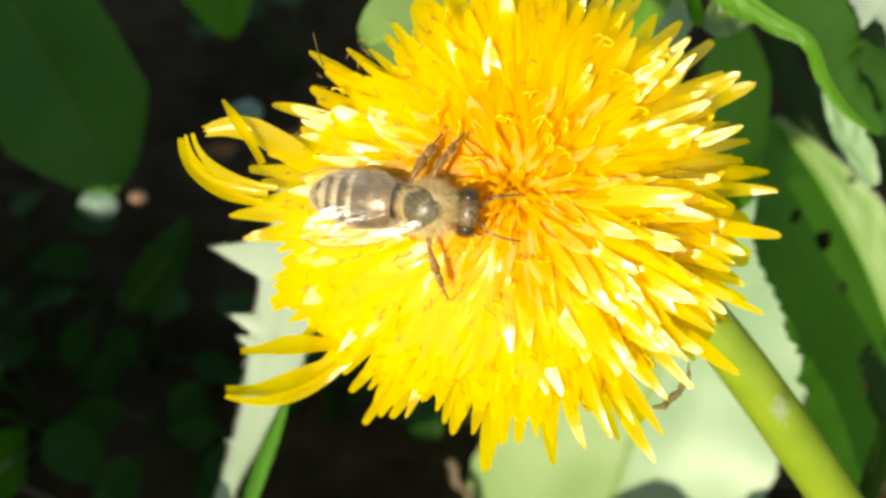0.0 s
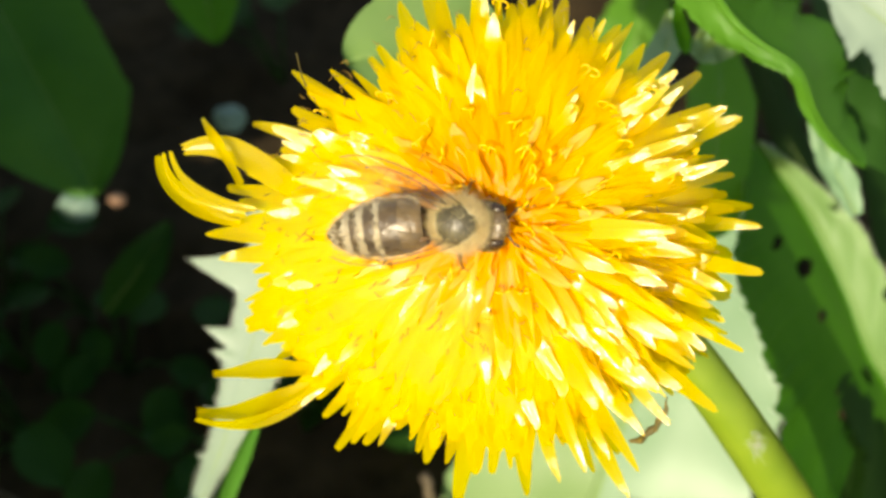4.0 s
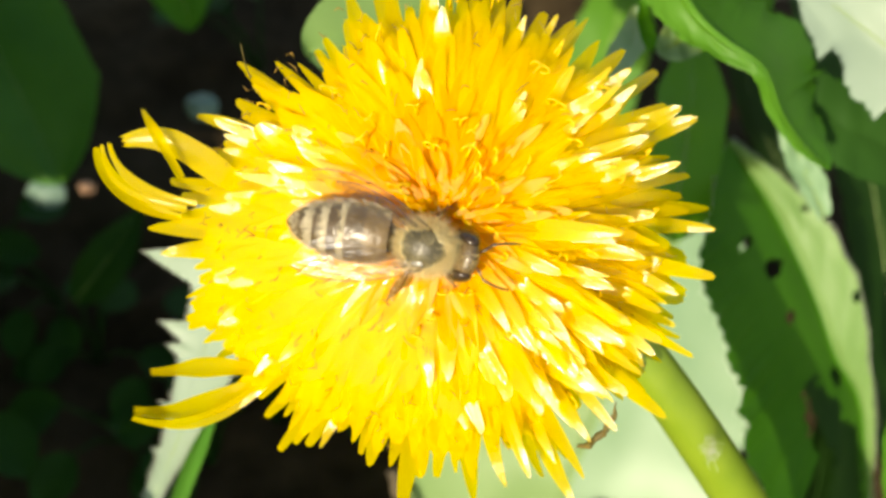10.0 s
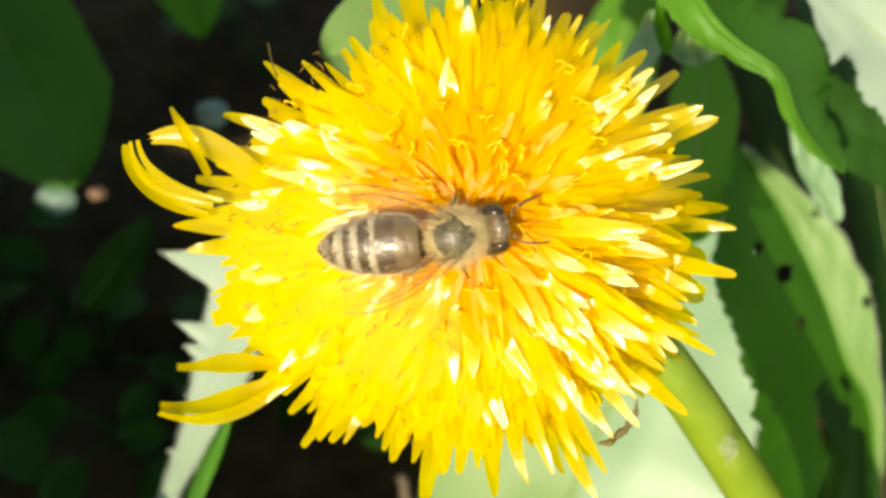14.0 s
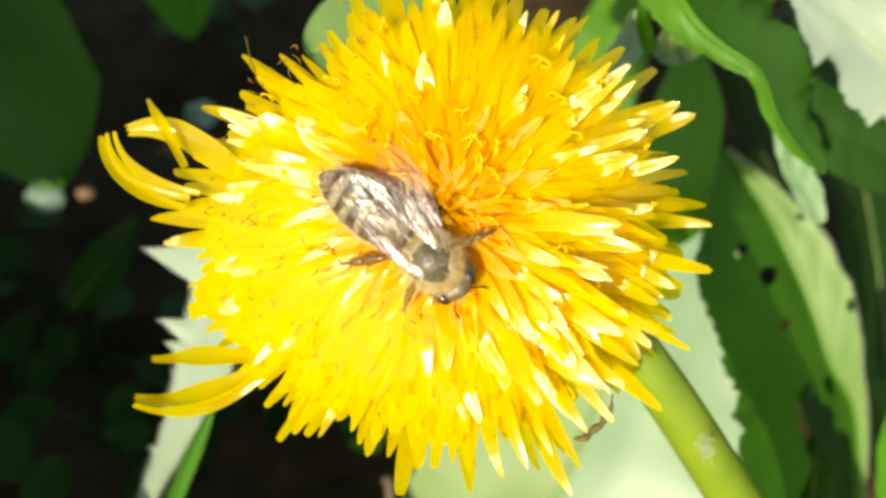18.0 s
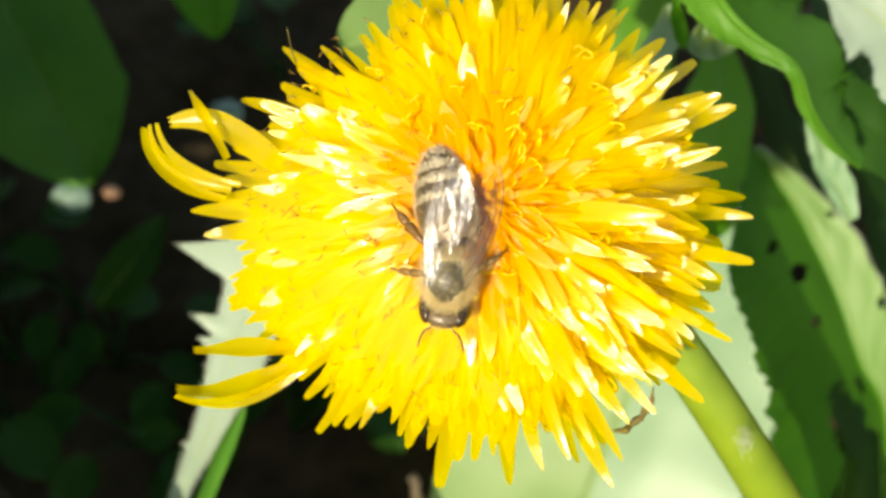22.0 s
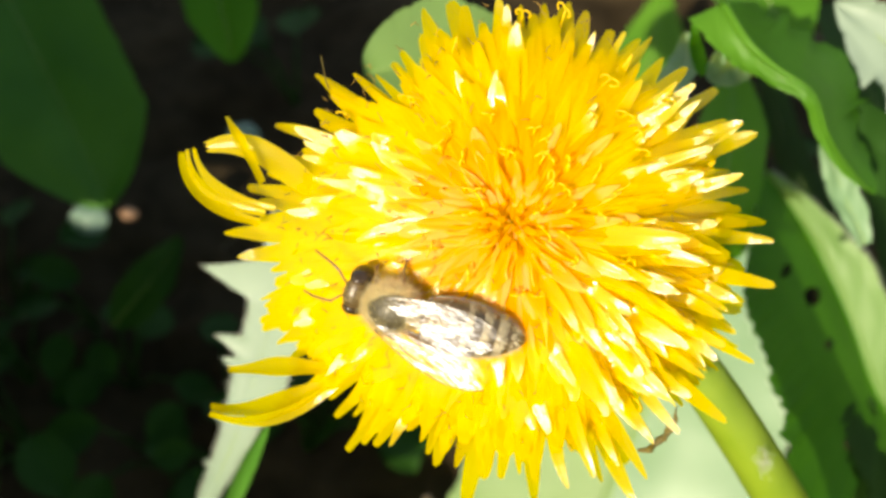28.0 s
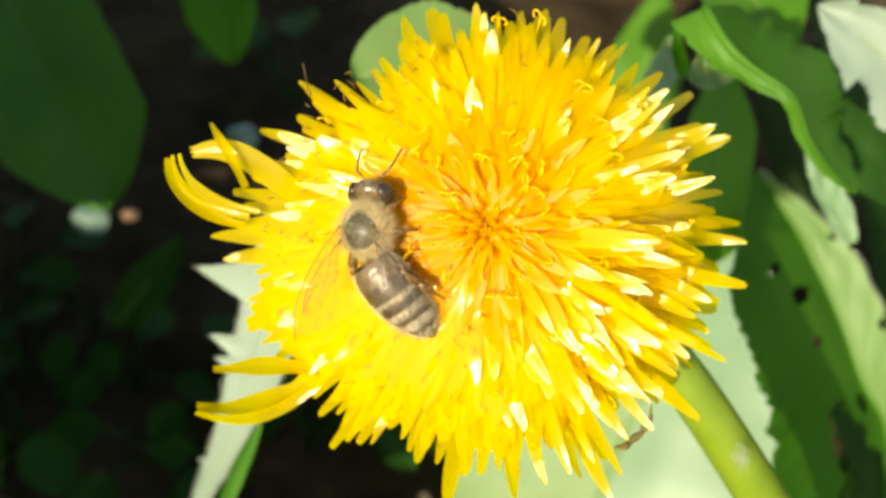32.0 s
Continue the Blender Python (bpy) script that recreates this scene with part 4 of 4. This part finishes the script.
bee = thing("honeybee", Vector((0, 0, 0)), "brown honeybee with furry thorax and pale-banded abdomen on the flower", "bee")
bee_parts = {}


def build_bee():
    rng = random.Random(77)
    thorax = link("thorax", *blob(2.1, 0, 0.1, 1.86, 1.66, 1.72, 30, 18), THORAX, bee, "bald dark glossy thorax ringed by blond fur")
    clump = lambda d: 0.5 + 0.5 * math.sin(5.1 * d.x + 2.3 * d.y + 1.1) * math.sin(4.3 * d.y - 2.9 * d.x + 0.6)
    v, f = blob(2.1, 0, 0.1, 1.89, 1.69, 1.75, 72, 48)
    ways = [Vector((sum(v[i].x for i in q) / 4 / MM - 2.1, sum(v[i].y for i in q) / 4 / MM, sum(v[i].z for i in q) / 4 / MM - 0.1)).normalized() for q in f]
    coat = [q for q, d in zip(f, ways) if d.z < 0.3 or math.hypot(d.x + 0.02, d.y) > 0.62 + 0.22 * clump(d)]
    tagged(link("undercoat", v, coat, FUZZ, thorax), "dense short blond undercoat", kind="stuff")
    tagged(link("fur", *fur(rng, 9500, (2.1, 0, 0.1), (1.83, 1.63, 1.69), 0.38, lambda d: d.z < 0.3 or rng.random() < 0.03 + 0.10 * clump(d) ** 2 + max(0.0, math.hypot(d.x + 0.02, d.y) - 0.60) ** 1.2 * 5, 0.022), FUZZ, thorax), "blond fluffy fur", kind="stuff")
    head = link("head", *blob(0.78, 0, -0.45, 0.82, 1.48, 1.42, 22, 14), CHITIN_DARK, bee, "dark triangular head")
    head.location = Vector((4.1, 0, 0.0)) * MM
    for sg in (-1, 1):
        v, f = blob(0, 0, 0, 0.74, 0.46, 1.2, 16, 12)
        m = Matrix.Translation(Vector((0.74, sg * 1.28, -0.42)) * MM) @ Matrix.Rotation(radians(sg * 14), 4, "X")
        ob = link("eye", [m @ p for p in v], f, EYE, None, "glossy black compound eye")
        ob.parent = head
        scape = [Vector((1.45, sg * 0.35, -0.1)), Vector((1.9, sg * 0.8, 0.15)), Vector((2.2, sg * 1.15, 0.2))]
        flag = [scape[-1], Vector((2.9, sg * 1.35, 0.0)), Vector((3.7, sg * 1.5, -0.2)), Vector((4.5, sg * 1.55, -0.6))]
        v, f = merge(tube([p * MM for p in scape], [0.00007] * 3, 6), tube([p * MM for p in flag], [0.00009, 0.00008, 0.00008, 0.00006], 6))
        ob = link("antenna", v, f, CHITIN_DARK, None)
        ob.parent = head
    ob = link("face_fur", *fur(rng, 260, (0.80, 0, -0.45), (0.86, 1.45, 1.4), 0.22, lambda d: abs(d.y) < 0.36 and d.x < 0.5), FUZZ, None)
    ob.parent = head
    tagged(ob, "short blond fur", kind="stuff")
    tongue, tf = tube([Vector(p) * MM for p in ((1.2, 0, -1.4), (1.3, 0, -2.2), (1.2, 0, -2.9))], [0.0002, 0.00015, 0.00006], 7)
    ob = link("tongue", tongue, tf, CHITIN_LEG, None)
    ob.parent = head
    bee_parts["head"] = head

    # abdomen: overlapping plates, widest near the front, pointed at the end
    def girth(x):
        s = min(1.0, max(0.0, x / 7.25))
        return 1.97 * (math.sin(math.pi * (0.12 + 0.88 * s ** 0.82))) ** 0.49 * (1 - 0.08 * s) + 0.05
    abdomen = link("abdomen", *blob(-0.6, 0, 0, 0.7, 0.8, 0.8, 14, 8), CHITIN, bee, "glossy dark brown abdomen with pale hair bands")
    cuts = (0.15, 1.55, 2.85, 4.05, 5.15, 6.20, 7.20)
    seg = 40
    for i in range(6):
        a, b = cuts[i], cuts[i + 1] + 0.12
        for nm, lo, hi, mat, off in (("plate", a, b, CHITIN if i < 1 else CHITIN_DARK, 0.0), ("hair_band", a + 0.02, a + 0.34 + 0.06 * i, BAND, 0.035)):
            if nm == "hair_band" and i in (0, 1, 5):
                continue
            verts, faces = [], []
            for j in range(7):
                s = j / 6
                x = lo + (hi - lo) * s
                g = girth(min(x, 7.23)) * (1 - 0.035 * (1 - s if nm == "plate" else 0.0)) + off * math.sin(math.pi * (0.1 + 0.8 * s))
                if nm == "hair_band":
                    g = girth(x) * (1 - 0.035 * (1 - (x - a) / (b - a))) + off
                drop = -0.015 * x * x
                for k in range(seg):
                    ph = 2 * math.pi * k / seg
                    wisp = 0.22 * s * math.sin(7 * ph + 2.1 * i) * math.sin(11 * ph + i) if nm == "hair_band" else 0.0
                    verts.append(Vector((-x - wisp, g * math.cos(ph), drop + 0.86 * g * math.sin(ph))) * MM)
                if j:
                    for k in range(seg):
                        q, w = (j - 1) * seg + k, (j - 1) * seg + (k + 1) % seg
                        faces.append((q, w, w + seg, q + seg))
            if i == 5 and nm == "plate":
                faces.append(tuple(range(6 * seg, 7 * seg)))
            ob = link(nm, verts, faces, mat, None, "pale hair band" if nm == "hair_band" else "")
            ob.parent = abdomen
    verts, faces = [], []
    while len(faces) < 1300:
        i = rng.choice((2, 2, 3, 3, 3, 4, 4, 4, 5))
        x = cuts[i] + rng.uniform(0.0, 1.0) ** 1.6 * (0.42 + 0.06 * i)
        ph = rng.uniform(-0.6, math.pi + 0.6)
        g = girth(x)
        p = Vector((-x, g * math.cos(ph), -0.015 * x * x + 0.86 * g * math.sin(ph)))
        o = Vector((-1.2, math.cos(ph) * 0.6, math.sin(ph) * 0.6)).normalized()
        w = Vector((0, -math.sin(ph), math.cos(ph))) * 0.022
        n = len(verts)
        verts += [(p + w) * MM, (p - w) * MM, (p + o * rng.uniform(0.25, 0.5)) * MM]
        faces.append((n, n + 1, n + 2))
    for _ in range(900):
        x = rng.uniform(0.1, 6.6)
        ph = rng.choice((0.0, math.pi)) + rng.gauss(0, 0.45)
        g = girth(x)
        p = Vector((-x, g * math.cos(ph), -0.015 * x * x + 0.86 * g * math.sin(ph)))
        o = Vector((-0.9, math.cos(ph), math.sin(ph) + rng.gauss(0, 0.3))).normalized()
        n = len(verts)
        verts += [(p + Vector((0.015, 0, 0))) * MM, (p - Vector((0.015, 0, 0))) * MM, (p + o * rng.uniform(0.2, 0.42)) * MM]
        faces.append((n, n + 1, n + 2))
    ob = link("abdomen_fur", verts, faces, BAND, None)
    ob.parent = abdomen
    tagged(ob, "sparse pale hairs", kind="stuff")
    bee_parts["abdomen"] = abdomen

    # wings: a long fore wing and a smaller hind wing to a side, hinged on the thorax
    for sg, sd in ((1, "a"), (-1, "b")):
        for nm, ln, wd, hx in (("fore_wing", 8.3, 2.75, 2.5), ("hind_wing", 5.7, 1.75, 1.5)):
            def outline(s, c):
                lead = 0.18 * wd * math.sin(math.pi * s) - 0.25 * wd * s ** 8
                trail = lead - wd * (math.sin(math.pi * min(1, s ** 1.25 * 0.80 + 0.03)) ** 0.8) * math.sqrt(max(0.0, 1 - s ** 7)) * (1.05 if nm == "fore_wing" else 0.9)
                return Vector((-ln * s, sg * -(lead + (trail - lead) * c) * -1, 0.10 * math.sin(6 * s + c * 2) * c + 0.22 * math.sin(math.pi * s) * (1 - c)))
            verts, faces = [], []
            for i in range(19):
                s = i / 18
                for c in range(7):
                    verts.append(outline(s, c / 6) * MM)
                if i:
                    for c in range(6):
                        b = (i - 1) * 7 + c
                        faces.append((b, b + 1, b + 8, b + 7))
            wing = link(nm, verts, faces, WING, bee, "clear veined wing")
            wing.visible_shadow = False
            wing.location = Vector((hx, sg * 1.25, 1.85 if nm == "fore_wing" else 1.7)) * MM
            runs = [[(s / 10, 0.0) for s in range(11)], [(s / 10 * 0.95, 0.10 + 0.02 * s) for s in range(11)], [(s / 10 * 0.8, 0.3 + 0.035 * s) for s in range(11)],
                    [(0.05 + s / 10 * 0.55, 0.5 + 0.04 * s) for s in range(11)], [(0.42, 0.1), (0.45, 0.3), (0.5, 0.47)], [(0.62, 0.15), (0.64, 0.35), (0.66, 0.58)], [(0.8, 0.2), (0.78, 0.45), (0.76, 0.6)]]
            for k, run in enumerate(runs[:7 if nm == "fore_wing" else 4]):
                v, f = tube([(outline(s, c) + Vector((0, 0, 0.01))) * MM for s, c in run], [0.00002 if k else 0.00004] * len(run), 4)
                ob = link("vein", v, f, CHITIN_DARK, None)
                ob.parent = wing
            bee_parts[nm + sd] = wing

    # legs: thigh, shin and foot, each built along its own length and jointed at hip and knee
    for sg, sd in ((1, "a"), (-1, "b")):
        for nm, (hx, hy, thigh, shank, fat) in LEGS.items():
            v, f = tube([Vector((x * thigh * MM, 0, 0)) for x in (0, 0.25, 0.7, 1)], [0.00016, 0.00024, 0.00021, 0.00014], 9)
            leg = link("leg", v, f, CHITIN_LEG, bee, "jointed dark red-brown leg")
            leg.location = Vector((hx, sg * hy, -0.95)) * MM
            k = shank * MM
            v, f = tube([Vector((x * k, 0, y * k)) for x, y in ((0, 0), (0.18, 0.01), (0.40, 0.01), (0.46, 0))], [0.00012, 0.00020 * fat, 0.00031 * fat, 0.00017 * fat], 9)
            shin = link("shin", v, f, CHITIN_LEG, None)
            claws = [tube([Vector((0.97 * k, 0, -0.10 * k)), Vector((1.04 * k, c * 0.05 * k, -0.12 * k)), Vector((1.05 * k, c * 0.08 * k, -0.15 * k))], [0.00005, 0.00004, 0.00002], 5) for c in (-1, 1)]
            v, f = merge(tube([Vector((x * k, 0, y * k)) for x, y in ((0.46, 0), (0.50, 0), (0.60, -0.01), (0.72, -0.02), (0.74, -0.02), (0.80, -0.04), (0.81, -0.04), (0.88, -0.06), (0.89, -0.06), (0.98, -0.10))],
                              [0.00012 * fat, 0.00024 * fat, 0.00026 * fat, 0.00018 * fat, 0.00008, 0.00011, 0.00007, 0.00010, 0.00007, 0.00008], 8), *claws)
            foot = link("foot", v, f, CHITIN_LEG, None)
            bits = []
            for _ in range(60):
                p = Vector((k * rng.uniform(0.1, 0.75), 0, 0))
                bits.append(tube([p, p + Vector((0.6, rng.gauss(0, 1), rng.gauss(0, 1))).normalized() * 0.00052], [0.00002, 0.00001], 3, False))
            v, f = merge(*bits)
            hairs = tagged(link("leg_hairs", v, f, FUZZ, None), "fine blond bristles", kind="stuff")
            for ob in (shin, foot, hairs):
                ob.parent = leg
            bee_parts[nm + sd] = (leg, shin, foot, hairs)


# hip ahead of the waist and to its side, thigh, shin with foot (millimetres), stoutness
LEGS = {"front": (3.2, 0.75, 1.6, 3.2, 0.85), "middle": (1.9, 0.95, 2.0, 4.1, 1.0), "hind": (0.7, 0.85, 2.0, 4.3, 1.25)}
build_bee()

# seconds; waist in millimetres about the flower head; heading; sideways bend of the abdomen (degrees)
BEE_ROWS = [
    (0, -5.5, 2.4, -9, 1), (0.5, -5.6, 1.5, -5, -8), (1, -4.8, 1.9, -13, 11), (1.5, -5.2, 1.5, -9, 1),
    (2, -4.0, 2.4, -13, 6), (2.5, -3.4, 2.5, 14, -11), (3, -1.8, 3.2, 5, 3), (3.5, -2.4, 3.1, 2, 7),
    (5.5, -1.0, 2.1, -27, 24), (6, -1.6, 1.9, -17, 11), (6.5, -1.3, 1.7, -13, 6), (7, -1.6, 1.5, -2, 1),
    (7.5, -1.5, 1.0, 11, -9), (8, -1.1, 2.0, -33, 23), (8.5, -1.9, 1.6, -22, 7), (9, -1.6, 0.8, -19, -6),
    (9.5, -1.0, 1.6, -14, 3), (10, -0.6, 1.8, -15, 7), (10.5, -0.6, 1.6, -4, -1), (11, -0.0, 1.9, -8, 9),
    (11.5, 0.3, 1.4, -0, 0), (12, 0.6, 1.3, -10, 7), (12.5, 0.2, 1.2, -3, -2), (13, 0.3, 1.6, 2, 3),
    (13.5, -0.4, 1.2, 12, -6), (15.5, -0.1, 2.0, -5, 9), (16, 0.2, 2.0, -15, 16), (16.5, -0.5, 2.8, -37, 26),
    (17, 1.4, 2.0, -34, 20), (17.5, -0.5, 1.8, -55, 16), (18, 0.5, 1.2, -50, 18), (18.5, 0.8, 1.7, -68, 32),
    (19, 0.3, 1.4, -76, 17), (19.5, 0.9, 2.0, -81, 25), (20, 0.8, 1.5, -84, 12), (20.5, 0.8, 0.8, -93, 18),
    (21, 0.2, 0.1, -92, 7), (21.5, 0.4, 0.5, -97, 10), (22, 0.3, -0.1, -98, 21), (22.5, -0.1, -0.3, -82, 13),
    (23, 0.3, -0.1, -91, 7), (23.5, 0.8, -0.1, -100, 19), (24, 0.2, 1.9, -93, 18), (24.5, 0.2, 2.3, -99, 24),
    (25, -0.1, 1.4, -122, 41), (25.2, -2.4, 1.3, -146, 28), (25.5, -1.5, -0.8, -156, 19), (25.8, -1.8, -0.1, -147, 9),
    (26, -1.4, -1.2, -170, 1), (26.5, -1.3, -1.5, -188, 2), (28.5, -4.3, -3.9, -210, 2), (28.8, -3.4, -3.7, -223, 18),
    (29, -3.5, -2.9, -229, 18), (29.5, -3.9, -2.2, -232, 16), (30, -3.5, -1.9, -236, 22), (30.5, -3.7, -1.7, -233, 14),
    (30.8, -3.2, -2.4, -224, 6), (31, -3.1, -2.5, -237, 16), (31.2, -4.2, 0.7, -238, 11), (31.5, -5.6, 0.7, -260, 25),
    (31.8, -5.9, 0.3, -261, 23), (32, -6.0, 0.6, -271, 33)]
# seconds; how far the wings stand off the body (either side); nod of the head; how squarely each wing catches the sun
WING_ROWS = [(0.0, 8, 24, 20, 0.4, 1), (0.5, 24, 24, 20, 0, 0), (1.0, 14, 20, 20, 1, 1), (1.5, 22, 24, 20, 0, 0), (2.0, 14, 18, 25, 1, 0.6), (3.0, 24, 24, 50, 0, 0), (5.5, 22, 22, 30, 0, 0), (6.0, 14, 16, 25, 0.7, 1), (6.5, 24, 24, 30, 0, 0), (7.5, 24, 24, 20, 0, 0),
             (8.0, 22, 8, 20, 0.3, 1), (8.5, 26, 26, 28, 0, 0), (9.0, 30, 30, 36, 0, 0), (10.0, 20, 26, 28, 0, 0.8), (11.0, 26, 26, 30, 0, 0.2), (13.0, 30, 30, 30, 0, 0), (16.0, 24, 20, 22, 0.3, 0.6), (16.5, 18, 14, 25, 1, 1), (17.0, 22, 12, 35, 0.3, 1),
             (18.0, 24, 12, 46, 0.5, 0.9), (19.0, 24, 10, 35, 0.3, 1), (20.0, 14, 10, 30, 0.8, 1), (21.0, 22, 10, 30, 0.4, 1), (23.0, 20, 9, 35, 0.5, 1), (23.5, 14, 24, 35, 0.5, 0.3), (24.0, 14, 14, 15, 0, 0.2), (25.2, 30, 14, 10, 0, 0.2), (25.5, 36, 14, 5, 1, 1), (25.8, 34, 36, 45, 0, 0),
             (26.0, 38, 44, 85, 0, 0), (26.5, 34, 16, 10, 1, 0.5), (28.5, 20, 14, 5, 1, 0.8), (28.8, 36, 36, 80, 0, 0), (30.5, 40, 36, 82, 0, 0), (30.8, 36, 34, 30, 0, 0), (31.0, 34, 12, 0, 1, 0.8), (31.2, 30, 14, 10, 1, 0.7), (31.5, 36, 34, 30, 0, 0), (32.0, 40, 36, 30, 0, 0)]
GLINT, DULL = Vector((-0.18, -0.05, 0.98)), Vector((0.28, 0.16, 0.94))


def bee_pose(x, y, yaw):
    rx, ry = x - MID.x, y - MID.y
    z = dome(math.hypot(rx, ry)) + 2.5
    tilt = Vector((0.044 * rx, 0.044 * ry, 1)).normalized()
    ahead = Vector((math.cos(radians(yaw)), math.sin(radians(yaw)), 0))
    side = tilt.cross(ahead).normalized()
    ahead = side.cross(tilt)
    m = Matrix((ahead, side, tilt)).transposed().to_4x4()
    return BASE @ Matrix.Translation(Vector((x, y, z)) * MM) @ m


# where a foot stands: seconds, millimetres ahead of the waist, millimetres to its side; at rest in the other whole seconds
STEPS = {
    "hinda": [(0, 1.9, 5.2), (1, -0.1, 5.0), (2, -1.3, 5.0), (3, -4.9, 3.4), (7, -4.9, 4.8), (8, -5.0, 1.4), (9, -4.0, 2.3), (26, -4.6, 3.8), (29, -1.6, 6.0)],
    "middlea": [(0, 3.5, 5.4), (2, 3.5, 3.9), (6, 0.3, 6.6), (18, 3.3, 4.5), (19, 1.2, 6.3), (20, 0.3, 5.5), (21, -1.0, 4.9), (22, -0.2, 3.7), (23, 1.6, 3.8), (25, 4.5, 6.5), (30, -1.3, 5.6)],
    "middleb": [(0, 3.6, -6.3), (1, 2.3, -4.6), (2, 4.1, -4.2), (3, 1.9, -4.1), (6, 2.9, -4.5), (7, 0.8, -4.6), (8, 3.6, -4.2), (9, 0.9, -4.5), (10, 0.2, -4.6), (11, 4.6, -4.0), (12, 1.3, -3.5), (13, 1.3, -3.8),
                (16, 2.5, -3.5), (17, 2.0, -4.2), (18, 3.6, -4.1), (19, 4.5, -2.7), (20, 4.7, -2.5), (22, 2.4, -4.2), (23, 2.2, -5.2), (24, 5.8, -2.3), (25, 4.2, -3.4), (31, 1.9, -2.5)],
    "frontb": [(0, 5.7, -1.5), (6, 4.1, -2.5), (10, 4.6, -2.3), (31, 3.7, -1.9)],
    "hindb": [(1, -3.0, -5.8), (2, -2.9, -5.1), (3, -5.0, -4.0), (8, -2.3, -4.7), (12, -1.6, -3.9), (13, -2.3, -3.6), (16, -4.0, -4.6), (17, -2.5, -5.2), (18, -1.7, -5.3), (19, 0.7, -5.3), (21, -2.4, -3.2),
              (22, -2.1, -4.7), (24, -1.8, -4.8), (25, 0.8, -5.2), (29, -1.8, -3.3), (31, -2.8, -3.5), (32, -2.9, -5.1)],
    "fronta": [(24, 7.2, 3.0), (31, 6.2, 2.5)]}
REST = {"front": (4.3, 1.5), "middle": (2.2, 2.3), "hind": (-2.4, 1.7)}


def stance(nm, sd, t):
    """Where that leg's foot stands at t seconds."""
    sg = 1 if sd == "a" else -1
    known = {r[0]: r[1:] for r in STEPS[nm + sd]}
    rng = random.Random(nm + sd)
    spots = []
    for k in range(33):
        wob = (rng.uniform(-0.5, 0.5), rng.uniform(-0.3, 0.3))
        spots.append(known.get(k, (REST[nm][0] + wob[0], sg * REST[nm][1] + wob[1])))
    return tuple(float(np.interp(t, range(33), [p[c] for p in spots])) for c in (0, 1))


def leg_pose(nm, sd, ahead, aside):
    """Poses of the thigh on the bee and of the shin on the thigh that set the foot down there."""
    hx, hy, thigh, shank, fat = LEGS[nm]
    hip = Vector((hx, hy if sd == "a" else -hy, -0.95))
    way = Vector((ahead, aside, -1.5)) - hip
    reach = min(max(way.length, shank - thigh + 0.3), (thigh + shank) * 0.985)
    way.normalize()
    lift = math.acos(max(-1, min(1, (thigh ** 2 + reach ** 2 - shank ** 2) / (2 * thigh * reach))))
    flat = way.cross(Vector((0, 0, 1))).normalized()
    up = flat.cross(way)
    first = way * math.cos(lift) + up * math.sin(lift)
    second = (way * reach - first * thigh).normalized()

    def along(d):
        top = flat.cross(d)
        return Matrix((d, -flat, top)).transposed().to_4x4()
    a = Matrix.Translation(hip * MM) @ along(first)
    return a, Matrix.Translation(Vector((thigh * MM, 0, 0))) @ along(first).inverted() @ along(second)


def motions():
    walk(bee, [(t, bee_pose(x, y, yaw)) for t, x, y, yaw, bend in BEE_ROWS])
    walk(bee_parts["abdomen"], [(t, pose(0, 0, 0, 0, -3 - 20 * min(1.0, max(0.0, 2.8 - abs(t - 21.5))) - 15 * min(1.0, max(0.0, (t - 27.0) / 2)), bend)) for t, x, y, yaw, bend in BEE_ROWS])
    walk(bee_parts["head"], [(t, pose((4.1 - 0.019 * max(0, nod - 30)) * MM, 0, -0.024 * max(0, nod - 30) * MM, 0, nod, 0)) for t, a, b, nod, ga, gb in WING_ROWS])
    times = [r[0] for r in BEE_ROWS]
    for sd, sg, col in (("a", 1, 1), ("b", -1, 2)):
        for nm in ("fore_wing", "hind_wing"):
            loc = bee_parts[nm + sd].location.copy()
            rows = []
            for row in WING_ROWS:
                stand = bee_pose(*(float(np.interp(row[0], times, [r[k] for r in BEE_ROWS])) for k in (1, 2, 3))).to_3x3()
                over = stand.inverted() @ BASE.to_3x3() @ DULL.lerp(GLINT, row[col + 3])
                out = radians(-sg * (row[col] - 8) * (1.0 if nm == "fore_wing" else 1.15))
                ahead = Vector((math.cos(out), math.sin(out), 0))
                side = over.cross(ahead).normalized()
                turn = Matrix((side.cross(over).normalized(), side, over.normalized())).transposed().to_4x4()
                rows.append((row[0], Matrix.Translation(loc) @ turn))
            walk(bee_parts[nm + sd], rows)
    times = sorted({r[0] for r in BEE_ROWS} | {5.0, 14.5, 27.5})
    for nm in LEGS:
        for sd in ("a", "b"):
            steps = [leg_pose(nm, sd, *stance(nm, sd, t)) for t in times]
            leg, shin, foot, hairs = bee_parts[nm + sd]
            walk(leg, [(t, m[0]) for t, m in zip(times, steps)])
            for ob in (shin, foot, hairs):
                walk(ob, [(t, m[1]) for t, m in zip(times, steps)])


motions()
